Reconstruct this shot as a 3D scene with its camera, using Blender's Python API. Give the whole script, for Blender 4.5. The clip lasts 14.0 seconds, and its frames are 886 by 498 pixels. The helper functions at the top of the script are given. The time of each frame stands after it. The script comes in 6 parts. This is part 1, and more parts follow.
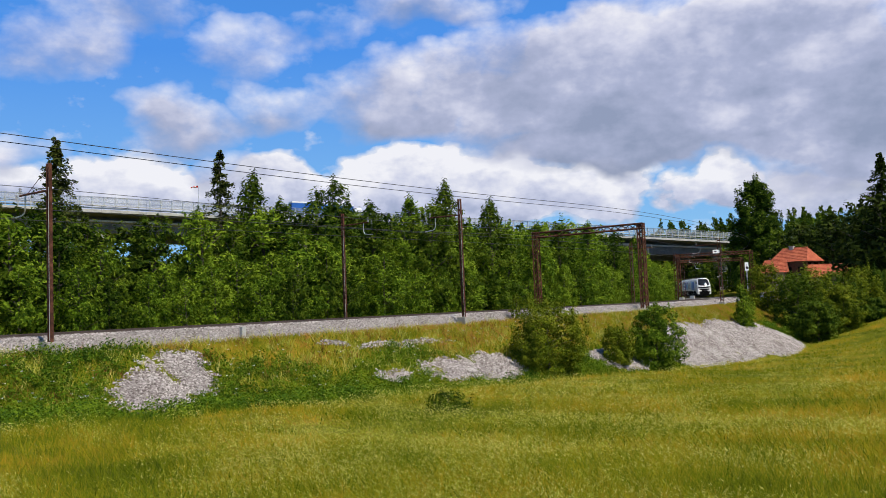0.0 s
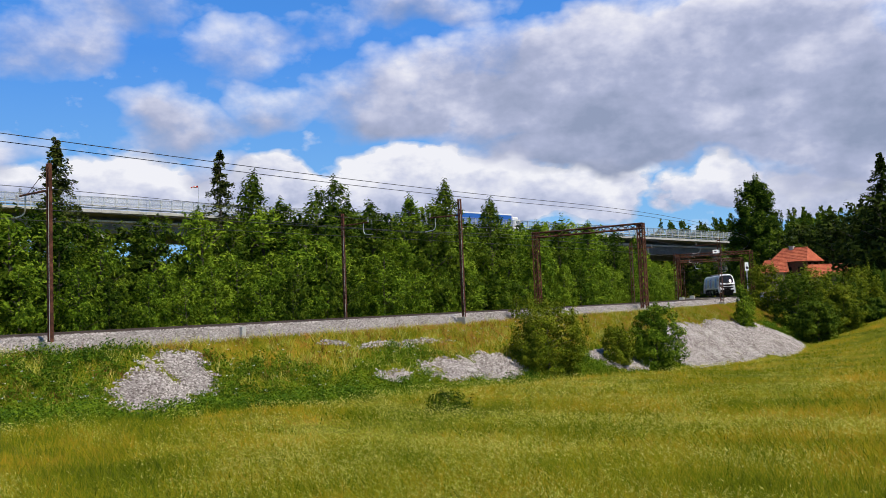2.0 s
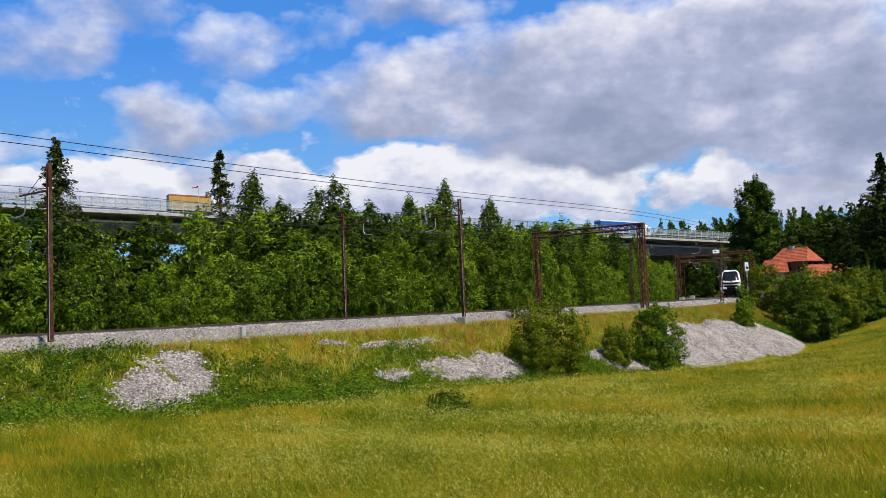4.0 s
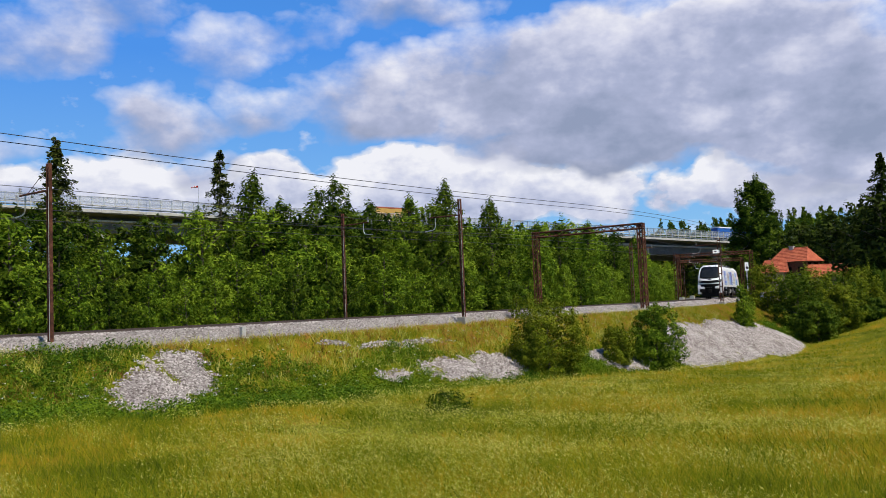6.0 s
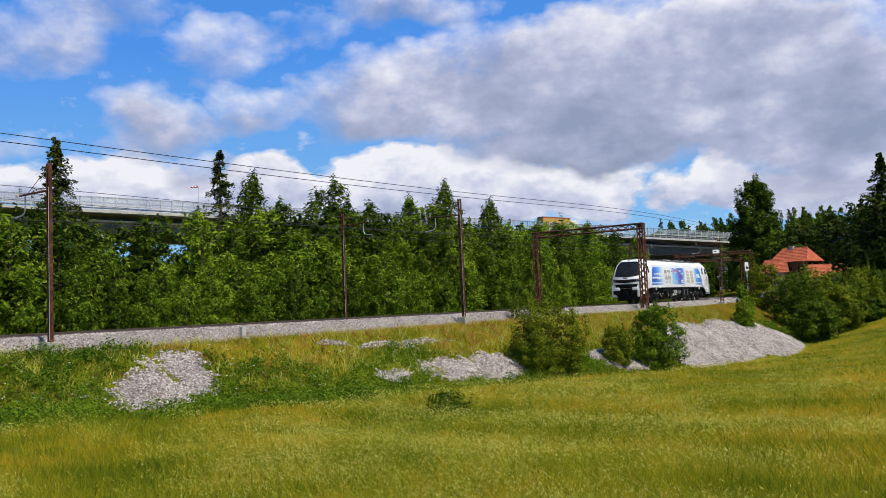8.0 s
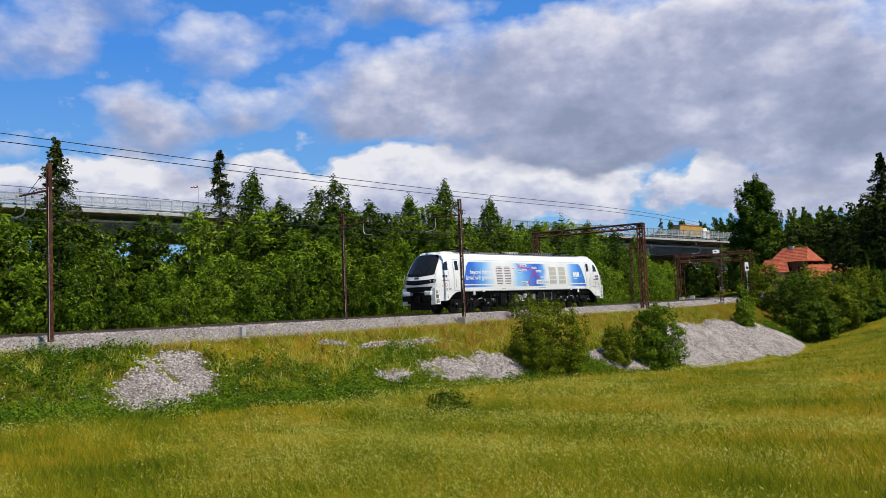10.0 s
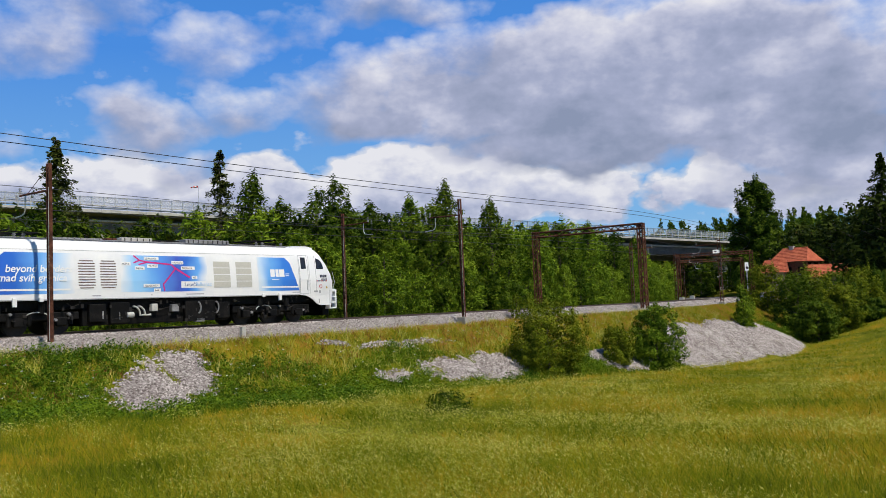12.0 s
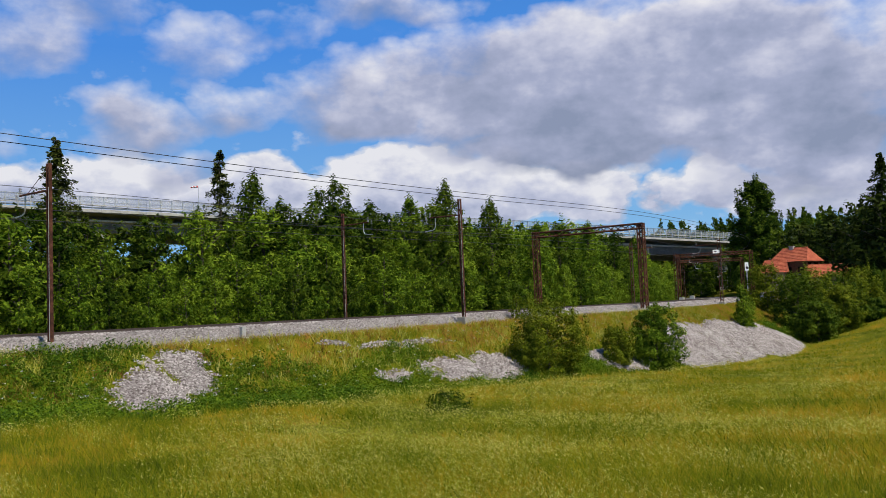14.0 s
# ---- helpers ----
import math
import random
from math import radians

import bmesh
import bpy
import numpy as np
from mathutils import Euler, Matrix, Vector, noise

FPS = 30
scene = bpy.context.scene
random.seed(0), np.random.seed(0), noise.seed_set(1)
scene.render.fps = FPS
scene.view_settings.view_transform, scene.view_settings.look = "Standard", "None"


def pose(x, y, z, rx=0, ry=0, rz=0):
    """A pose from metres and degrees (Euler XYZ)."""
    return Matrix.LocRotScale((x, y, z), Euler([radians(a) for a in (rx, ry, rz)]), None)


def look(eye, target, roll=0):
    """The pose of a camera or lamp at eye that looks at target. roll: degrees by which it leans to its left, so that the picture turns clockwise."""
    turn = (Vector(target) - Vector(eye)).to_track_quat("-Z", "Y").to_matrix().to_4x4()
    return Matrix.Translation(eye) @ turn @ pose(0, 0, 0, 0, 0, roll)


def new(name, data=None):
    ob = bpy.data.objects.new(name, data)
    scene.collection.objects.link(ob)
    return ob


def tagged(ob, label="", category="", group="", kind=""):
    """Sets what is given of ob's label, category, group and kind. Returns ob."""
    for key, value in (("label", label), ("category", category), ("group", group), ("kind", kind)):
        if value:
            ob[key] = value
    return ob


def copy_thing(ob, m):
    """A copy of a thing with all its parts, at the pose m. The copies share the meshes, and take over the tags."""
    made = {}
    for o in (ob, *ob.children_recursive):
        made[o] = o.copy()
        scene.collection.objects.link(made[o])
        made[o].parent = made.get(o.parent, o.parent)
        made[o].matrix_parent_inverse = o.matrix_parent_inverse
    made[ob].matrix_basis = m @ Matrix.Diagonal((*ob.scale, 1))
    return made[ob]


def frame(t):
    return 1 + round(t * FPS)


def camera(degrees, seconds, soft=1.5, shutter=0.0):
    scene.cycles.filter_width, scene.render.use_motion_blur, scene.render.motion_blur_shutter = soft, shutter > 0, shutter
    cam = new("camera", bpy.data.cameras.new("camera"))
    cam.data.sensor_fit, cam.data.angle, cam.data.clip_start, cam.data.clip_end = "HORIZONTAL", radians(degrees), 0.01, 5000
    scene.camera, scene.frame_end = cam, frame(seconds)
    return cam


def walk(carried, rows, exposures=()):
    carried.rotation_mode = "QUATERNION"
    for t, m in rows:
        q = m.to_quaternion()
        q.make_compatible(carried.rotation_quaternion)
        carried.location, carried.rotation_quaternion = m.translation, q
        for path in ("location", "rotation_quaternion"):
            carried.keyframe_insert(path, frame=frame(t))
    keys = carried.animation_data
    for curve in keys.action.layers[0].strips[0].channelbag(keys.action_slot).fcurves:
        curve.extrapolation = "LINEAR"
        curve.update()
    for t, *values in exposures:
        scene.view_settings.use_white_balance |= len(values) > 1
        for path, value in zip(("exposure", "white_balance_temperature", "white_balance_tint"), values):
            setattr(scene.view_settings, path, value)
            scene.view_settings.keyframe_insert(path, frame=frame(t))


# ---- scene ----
cam = camera(54.56, 14.0, soft=0.65)
EYE = Vector((0, 0, 0.63))          # z = 0 is the top of the near track's rails
TILT = radians(3.69)
VIEW = look(EYE, EYE + Vector((0, math.cos(TILT), math.sin(TILT))), -2.25)
walk(cam, [(0.0, VIEW), (14.0, VIEW)], [(0.0, 0.10), (8.2, 0.10), (10.4, -0.03), (14.0, -0.06)])

# ---- world, sun, exposure ----
SUN_DIR = Vector((0.66 * math.cos(radians(56)), -0.75 * math.cos(radians(56)), math.sin(radians(56)))).normalized()
world = bpy.data.worlds.new("world")
scene.world = world
world.use_nodes = True
wn = world.node_tree.nodes
sky = wn.new("ShaderNodeTexSky")
sky.sky_type, sky.sun_disc = "NISHITA", False
sky.sun_elevation, sky.sun_rotation = math.asin(SUN_DIR.z), math.atan2(SUN_DIR.x, SUN_DIR.y)
rich = wn.new("ShaderNodeHueSaturation")
rich.inputs["Saturation"].default_value = 1.35
world.node_tree.links.new(sky.outputs["Color"], rich.inputs["Color"])
world.node_tree.links.new(rich.outputs["Color"], wn["Background"].inputs["Color"])
sky.ozone_density, sky.dust_density, sky.air_density = 5.0, 0.0, 1.0
wn["Background"].inputs["Strength"].default_value = 0.07
sun = new("sun", bpy.data.lights.new("sun", "SUN"))
sun.data.energy, sun.data.angle, sun.data.color = 5.0, radians(0.6), (1.0, 0.93, 0.80)
sun.matrix_world = look(SUN_DIR * 100, (0, 0, 0))

# ---- track line ----
HEADINGS = [(-5, 277), (-2, 273.8), (0, 267.2), (2, 260.5), (4, 252.0), (6, 246.0), (8, 237.05), (10, 230.7), (12, 230.8), (19, 230.8)]
SPEEDS = [(-5, 14.6), (0, 14.6), (4, 14.2), (8, 14.9), (10, 15.3), (12, 15.9), (19, 15.9)]
STEP = 0.02


def table_at(rows, t):
    return float(np.interp(t, [r[0] for r in rows], [r[1] for r in rows]))


def run_line():
    """Centre line of the near track by the time at which the engine's middle passes."""
    out = {}
    for way in (1, -1):
        t, p = 11.0, Vector((-4.44, 53.88))
        while -5 <= t <= 19:
            out[round(t / STEP)] = p.copy()
            h = radians(table_at(HEADINGS, t + way * STEP / 2))
            p = p + Vector((math.cos(h), math.sin(h))) * (way * STEP * table_at(SPEEDS, t))
            t += way * STEP
    return out


LINE = run_line()
LKEY = np.array(sorted(LINE))
LXY = np.array([LINE[k] for k in LKEY])
LTAN = np.gradient(LXY, axis=0)
LTAN /= np.linalg.norm(LTAN, axis=1)[:, None]
LNOR = np.stack([-LTAN[:, 1], LTAN[:, 0]], 1)      # to the left of travel: towards the meadow
LS = np.concatenate([[0], np.cumsum(np.linalg.norm(np.diff(LXY, axis=0), axis=1))])


def on_line(t, p=0.0, z=0.0):
    i = int(np.searchsorted(LKEY, t / STEP))
    i = min(max(i, 0), len(LKEY) - 1)
    q = LXY[i] + LNOR[i] * p
    return Vector((q[0], q[1], z))


def turn_at(t):
    i = min(max(int(np.searchsorted(LKEY, t / STEP)), 0), len(LKEY) - 1)
    return math.degrees(math.atan2(LTAN[i, 1], LTAN[i, 0]))


SUB = slice(0, None, 12)
PXY, PNOR, PS = LXY[SUB], LNOR[SUB], LS[SUB]


def line_offset(x, y):
    """Signed distance from the near track's centre line (towards the meadow positive) and the way along it."""
    x, y = np.asarray(x, float).ravel(), np.asarray(y, float).ravel()
    best, side, along = np.full(x.shape, 1e9), np.zeros(x.shape), np.zeros(x.shape)
    for c, n, s in zip(PXY, PNOR, PS):
        dx, dy = x - c[0], y - c[1]
        d = np.hypot(dx, dy)
        m = d < best
        best[m] = d[m]
        side[m] = dx[m] * n[0] + dy[m] * n[1]
        along[m] = s
    return np.where(side >= 0, best, -best), along


# ---- ground shape ----
def soft(v, k):
    return k * np.logaddexp(0, v / k)


def meadow_z(x, y):
    z = -1.0 - 0.06 * np.clip(y, -30, 105) + 0.28 * soft(x - 36, 4.0)
    z = z - 0.20 * soft(x - 66, 6.0) + 0.05 * soft(-y - 10, 5)
    return z + 0.10 * np.sin(x * 0.31 + 1.0) * np.sin(y * 0.23) + 0.05 * np.sin(x * 0.9 + y * 0.7)


def ground_z(x, y):
    shape = np.shape(x)
    x, y = np.asarray(x, float).ravel(), np.asarray(y, float).ravel()
    p, s = line_offset(x, y)
    low = meadow_z(x, y)
    bank = -0.82 - np.clip(p - 4.1, 0, 60) * 0.56 + 0.06 * np.sin(s * 1.3) * np.clip(p - 3.5, 0, 1)
    near = np.where(p < 60, np.maximum(low, bank), low)
    far_ = -0.92 - 0.3 * np.clip(-p - 8, 0, 4) / 4 + np.clip(-p - 60, 0, 400) * 0.03
    return (np.where(p > 0, near, far_) + np.clip(y - 285, 0, 260) * 0.10).reshape(shape)


# ---- helpers ----
def part(name, bm, material, parent=None, label="", smooth=False):
    me = bpy.data.meshes.new(name)
    bm.to_mesh(me)
    bm.free()
    me.materials.append(material)
    if smooth:
        me.shade_smooth()
    ob = new(name, me)
    if parent is not None:
        ob.parent = parent
    if label:
        ob["label"] = label
    return ob


def mesh_part(name, verts, faces, material, parent=None, label="", smooth=False):
    me = bpy.data.meshes.new(name)
    me.from_pydata([tuple(v) for v in verts], [], [tuple(f) for f in faces])
    me.materials.append(material)
    if smooth:
        me.shade_smooth()
    ob = new(name, me)
    if parent is not None:
        ob.parent = parent
    if label:
        ob["label"] = label
    return ob


def quads_part(name, verts, size, material, parent=None, label=""):
    """A mesh of loose polygons of that many corners each, from an array of their corners."""
    verts = np.asarray(verts, np.float32).reshape(-1, 3)
    n = len(verts) // size
    me = bpy.data.meshes.new(name)
    me.vertices.add(len(verts))
    me.vertices.foreach_set("co", verts.ravel())
    me.loops.add(len(verts))
    me.loops.foreach_set("vertex_index", np.arange(len(verts), dtype=np.int32))
    me.polygons.add(n)
    me.polygons.foreach_set("loop_start", np.arange(0, len(verts), size, dtype=np.int32))
    me.update(calc_edges=True)
    me.materials.append(material)
    ob = new(name, me)
    if parent is not None:
        ob.parent = parent
    if label:
        ob["label"] = label
    return ob


def box(bm, lo, hi, bevel=0.0, m=None):
    c = [(a + b) / 2 for a, b in zip(lo, hi)]
    r = bmesh.ops.create_cube(bm, size=1.0, matrix=Matrix.Translation(c) @ Matrix.Diagonal((*[b - a for a, b in zip(lo, hi)], 1)))
    if bevel:
        es = list({e for v in r["verts"] for e in v.link_edges})
        r = bmesh.ops.bevel(bm, geom=es, offset=bevel, segments=2, affect="EDGES", profile=0.5)
    if m is not None:
        bmesh.ops.transform(bm, matrix=m, verts=r["verts"])
    return r["verts"]


def tube(bm, a, b, r1, r2=None, n=8, caps=True):
    a, b = Vector(a), Vector(b)
    d = b - a
    m = Matrix.Translation((a + b) / 2) @ d.to_track_quat("Z", "Y").to_matrix().to_4x4()
    return bmesh.ops.create_cone(bm, cap_ends=caps, segments=n, radius1=r1, radius2=r1 if r2 is None else r2, depth=d.length, matrix=m)["verts"]


def wire_path(name, pts, r, material, parent=None, res=0):
    cu = bpy.data.curves.new(name, "CURVE")
    cu.dimensions, cu.bevel_depth, cu.bevel_resolution = "3D", r, res
    sp = cu.splines.new("POLY")
    sp.points.add(len(pts) - 1)
    for q, co in zip(sp.points, pts):
        q.co = (*co, 1)
    cu.materials.append(material)
    ob = new(name, cu)
    if parent is not None:
        ob.parent = parent
    return ob


def thing(name, label, category, group="", at=None):
    ob = new(name)
    ob.empty_display_size = 0.2
    if at is not None:
        ob.matrix_basis = at
    return tagged(ob, label, category, group)


# ---- materials ----
def material(name, colours, scale=4.0, rough=0.8, metal=0.0, bump=0.0, bump_scale=40.0, detail=6.0, fine=None, translucent=0.0, random_by=None, spread=0.15, coords="Object", stops=None, upward=False, gloss=0.5, per_object=0.0):
    """A surface whose colour runs between the given ones by coarse and fine noise."""
    m = bpy.data.materials.new(name)
    m.use_nodes = True
    nt = m.node_tree
    nd, lk = nt.nodes, nt.links
    bs = nd["Principled BSDF"]
    bs.inputs["Roughness"].default_value, bs.inputs["Metallic"].default_value = rough, metal
    bs.inputs["Specular IOR Level"].default_value = gloss
    tc = nd.new("ShaderNodeTexCoord")
    geo = nd.new("ShaderNodeNewGeometry")
    co = geo.outputs["Position"] if coords == "World" else tc.outputs["Object"]
    n1 = nd.new("ShaderNodeTexNoise")
    n1.inputs["Scale"].default_value, n1.inputs["Detail"].default_value, n1.inputs["Roughness"].default_value = scale, detail, 0.62
    lk.new(co, n1.inputs["Vector"])
    n2 = nd.new("ShaderNodeTexNoise")
    n2.inputs["Scale"].default_value, n2.inputs["Detail"].default_value = (fine or scale * 9), 4.0
    lk.new(co, n2.inputs["Vector"])
    mx = nd.new("ShaderNodeMath")
    mx.operation = "MULTIPLY_ADD"
    mx.inputs[1].default_value, mx.inputs[2].default_value = 0.45, -0.225
    lk.new(n2.outputs["Fac"], mx.inputs[0])
    ad = nd.new("ShaderNodeMath")
    ad.operation = "ADD"
    lk.new(n1.outputs["Fac"], ad.inputs[0])
    lk.new(mx.outputs[0], ad.inputs[1])
    fac = ad.outputs[0]
    if random_by:
        rnd = geo.outputs["Random Per Island"] if random_by == "island" else nd.new("ShaderNodeObjectInfo").outputs["Random"]
        r2 = nd.new("ShaderNodeMath")
        r2.operation = "MULTIPLY_ADD"
        r2.inputs[1].default_value, r2.inputs[2].default_value = spread * 2, -spread
        lk.new(rnd, r2.inputs[0])
        a2 = nd.new("ShaderNodeMath")
        a2.operation = "ADD"
        lk.new(fac, a2.inputs[0])
        lk.new(r2.outputs[0], a2.inputs[1])
        fac = a2.outputs[0]
    if per_object:
        r3 = nd.new("ShaderNodeMath")
        r3.operation = "MULTIPLY_ADD"
        r3.inputs[1].default_value, r3.inputs[2].default_value = per_object * 2, -per_object
        lk.new(nd.new("ShaderNodeObjectInfo").outputs["Random"], r3.inputs[0])
        a3 = nd.new("ShaderNodeMath")
        a3.operation = "ADD"
        lk.new(fac, a3.inputs[0])
        lk.new(r3.outputs[0], a3.inputs[1])
        fac = a3.outputs[0]
    ramp = nd.new("ShaderNodeValToRGB")
    el = ramp.color_ramp.elements
    ps = stops or [0.3 + 0.4 * i / max(1, len(colours) - 1) for i in range(len(colours))]
    while len(el) < len(colours):
        el.new(0.5)
    for e, pos, c in zip(el, ps, colours):
        e.position, e.color = pos, (*c, 1)
    lk.new(fac, ramp.inputs["Fac"])
    lk.new(ramp.outputs["Color"], bs.inputs["Base Color"])
    if bump:
        b = nd.new("ShaderNodeBump")
        b.inputs["Strength"].default_value = bump
        b.inputs["Distance"].default_value = 0.05
        n3 = nd.new("ShaderNodeTexNoise")
        n3.inputs["Scale"].default_value, n3.inputs["Detail"].default_value = bump_scale, 5.0
        lk.new(co, n3.inputs["Vector"])
        lk.new(n3.outputs["Fac"], b.inputs["Height"])
        lk.new(b.outputs["Normal"], bs.inputs["Normal"])
    if upward:
        up = nd.new("ShaderNodeCombineXYZ")
        up.inputs[2].default_value = 1.0
        vm = nd.new("ShaderNodeVectorMath")
        vm.operation = "MULTIPLY_ADD"
        vm.inputs[1].default_value = (0.35, 0.35, 0.35)
        lk.new(geo.outputs["Normal"], vm.inputs[0])
        lk.new(up.outputs[0], vm.inputs[2])
        vn = nd.new("ShaderNodeVectorMath")
        vn.operation = "NORMALIZE"
        lk.new(vm.outputs[0], vn.inputs[0])
        lk.new(vn.outputs[0], bs.inputs["Normal"])
    if translucent:
        tr = nd.new("ShaderNodeBsdfTranslucent")
        lk.new(ramp.outputs["Color"], tr.inputs["Color"])
        sh = nd.new("ShaderNodeMixShader")
        sh.inputs["Fac"].default_value = translucent
        lk.new(bs.outputs[0], sh.inputs[1])
        lk.new(tr.outputs[0], sh.inputs[2])
        lk.new(sh.outputs[0], nd["Material Output"].inputs["Surface"])
    return m


M_SOIL = material("meadow_soil", [(0.07, 0.09, 0.005), (0.15, 0.15, 0.008), (0.25, 0.165, 0.012)], 0.22, 0.95, gloss=0.05, bump=0.6, bump_scale=6, fine=3.0, coords="World")
M_GRASS = material("meadow_blades", [(0.055, 0.095, 0.003), (0.165, 0.19, 0.006), (0.31, 0.28, 0.015), (0.47, 0.26, 0.02)], 0.22, 0.8, gloss=0.05, stops=[0.31, 0.48, 0.63, 0.74], fine=1.3, translucent=0.25, random_by="island", spread=0.17, coords="World", upward=True)
M_BALLAST = material("ballast_bed", [(0.11, 0.095, 0.088), (0.25, 0.225, 0.21), (0.4, 0.365, 0.35)], 9, 0.95, bump=1.0, bump_scale=14, coords="World")
M_STONE = material("broken_stone", [(0.13, 0.108, 0.1), (0.29, 0.258, 0.245), (0.5, 0.455, 0.44)], 0.6, 0.95, gloss=0.1, random_by="island", spread=0.34, coords="World")
M_RUST = material("rusted_steel", [(0.028, 0.012, 0.008), (0.08, 0.03, 0.018), (0.17, 0.07, 0.04)], 3, 0.85, gloss=0.2, bump=0.3, bump_scale=60)
M_RAIL = material("rail_steel", [(0.05, 0.035, 0.03), (0.09, 0.065, 0.05)], 3, 0.6, metal=0.3)
M_SLEEPER = material("concrete_sleeper", [(0.26, 0.24, 0.22), (0.38, 0.36, 0.33)], 4, 0.9)
M_CONC = material("grey_concrete", [(0.30, 0.30, 0.29), (0.42, 0.41, 0.39), (0.50, 0.49, 0.47)], 0.5, 0.9, fine=6)
# the shade under the deck is put into these two darker concretes
M_CONC_D = material("shaded_soffit_concrete", [(0.04, 0.041, 0.037), (0.06, 0.062, 0.056), (0.085, 0.085, 0.08)], 0.4, 0.9, fine=5)
M_CONC_M = material("shaded_girder_concrete", [(0.085, 0.085, 0.08), (0.12, 0.12, 0.113), (0.16, 0.157, 0.15)], 0.4, 0.9, fine=5)
M_GALV = material("galvanised_steel", [(0.42, 0.44, 0.46), (0.58, 0.60, 0.62)], 3, 0.45, metal=0.5)
M_WIRE = material("dark_wire", [(0.03, 0.035, 0.045), (0.06, 0.06, 0.07)], 3, 0.6, metal=0.4)
M_WHITE = material("white_paint", [(0.74, 0.75, 0.77), (0.82, 0.82, 0.82)], 0.6, 0.3, fine=8)
M_BLACK = material("dirty_black", [(0.002, 0.002, 0.002), (0.005, 0.005, 0.005), (0.014, 0.012, 0.011)], 2.5, 0.6, gloss=0.15, fine=18)
M_LEAF = material("broad_leaves", [(0.034, 0.075, 0.004), (0.11, 0.19, 0.01), (0.25, 0.35, 0.024)], 0.5, 0.7, gloss=0.05, fine=2.0, translucent=0.36, random_by="island", spread=0.22, per_object=0.14)
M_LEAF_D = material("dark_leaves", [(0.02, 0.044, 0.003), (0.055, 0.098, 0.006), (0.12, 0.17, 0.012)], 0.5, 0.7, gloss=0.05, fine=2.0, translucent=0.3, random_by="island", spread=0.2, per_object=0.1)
M_NEEDLE = material("spruce_needles", [(0.03, 0.042, 0.008), (0.062, 0.08, 0.013), (0.11, 0.125, 0.022)], 0.6, 0.6, gloss=0.1, fine=3, translucent=0.15, random_by="island", spread=0.2)
M_BARK = material("bark", [(0.05, 0.04, 0.03), (0.11, 0.09, 0.07)], 5, 0.95, bump=0.6, bump_scale=20)
# dark foliage green, with the shade inside the woods put into the colour
M_LEAF_S = material("deep_green_shade_leaves", [(0.01, 0.02, 0.003), (0.024, 0.038, 0.004), (0.05, 0.07, 0.008)], 0.5, 0.7, gloss=0.05, fine=2.0, translucent=0.2, random_by="island", spread=0.2, per_object=0.1)
M_GLASS = material("dark_glass", [(0.012, 0.014, 0.016), (0.02, 0.022, 0.025)], 1, 0.06)


# ---- ground ----
def build_ground():
    def axis(lo, hi, fine_lo, fine_hi, step):
        mid = np.arange(fine_lo, fine_hi + step, step)
        out, d = [], step
        v = fine_lo
        while v > lo:
            d *= 1.12
            v -= d
            out.append(v)
        pre = out[::-1]
        out, d, v = [], step, mid[-1]
        while v < hi:
            d *= 1.12
            v += d
            out.append(v)
        return np.concatenate([pre, mid, out])
    xs, ys = axis(-3000, 3000, -45, 75, 0.9), axis(-600, 4000, -4, 130, 0.9)
    X, Y = np.meshgrid(xs, ys)
    Z = ground_z(X, Y)
    nx, ny = len(xs), len(ys)
    verts = np.stack([X.ravel(), Y.ravel(), Z.ravel()], 1)
    i = np.arange(nx * ny).reshape(ny, nx)
    faces = np.stack([i[:-1, :-1].ravel(), i[:-1, 1:].ravel(), i[1:, 1:].ravel(), i[1:, :-1].ravel()], 1)
    ob = mesh_part("ground", verts.tolist(), faces.tolist(), M_SOIL, smooth=True)
    tagged(ob, "green meadow soil sloping down to a railway embankment", "ground", kind="structure")


def sweep(name, profile, mat_, t0=-4.5, t1=17.5, step=0.1, parent=None, shift=0.0, closed=False):
    """A strip along the track line: profile of (offset, height)."""
    rows = []
    for t in np.arange(t0, t1 + 1e-6, step):
        rows.append([on_line(t, p + shift, z) for p, z in profile])
    k = len(profile)
    verts = [v for r in rows for v in r]
    faces = []
    for a in range(len(rows) - 1):
        for b in range(k if closed else k - 1):
            c = (b + 1) % k
            faces.append((a * k + b, (a + 1) * k + b, (a + 1) * k + c, a * k + c))
    return mesh_part(name, verts, faces, mat_, parent)


def build_track():
    bed = sweep("ballast_bed", [(3.1, -0.98), (2.0, -0.13), (1.65, -0.06), (0.92, -0.07), (0.8, -0.12), (-0.8, -0.12), (-2.5, -0.1), (-5.9, -0.1), (-6.3, -0.2), (-7.6, -0.98)], M_BALLAST)
    tagged(bed, "grey crushed stone ballast bed under two railway tracks", "ballast", kind="structure")
    for shift in (0.0, -4.2):
        th = thing("railway_track", "rusty steel rails on sleepers bedded in grey ballast", "railway track", "tracks")
        for g in (0.753, -0.753):
            prof = [(g - 0.036, 0), (g - 0.036, -0.04), (g - 0.01, -0.06), (g - 0.01, -0.14), (g - 0.07, -0.16), (g - 0.07, -0.172), (g + 0.07, -0.172), (g + 0.07, -0.16), (g + 0.01, -0.14), (g + 0.01, -0.06), (g + 0.036, -0.04), (g + 0.036, 0)]
            sweep("rail", prof, M_RAIL, parent=th, shift=shift, closed=True)


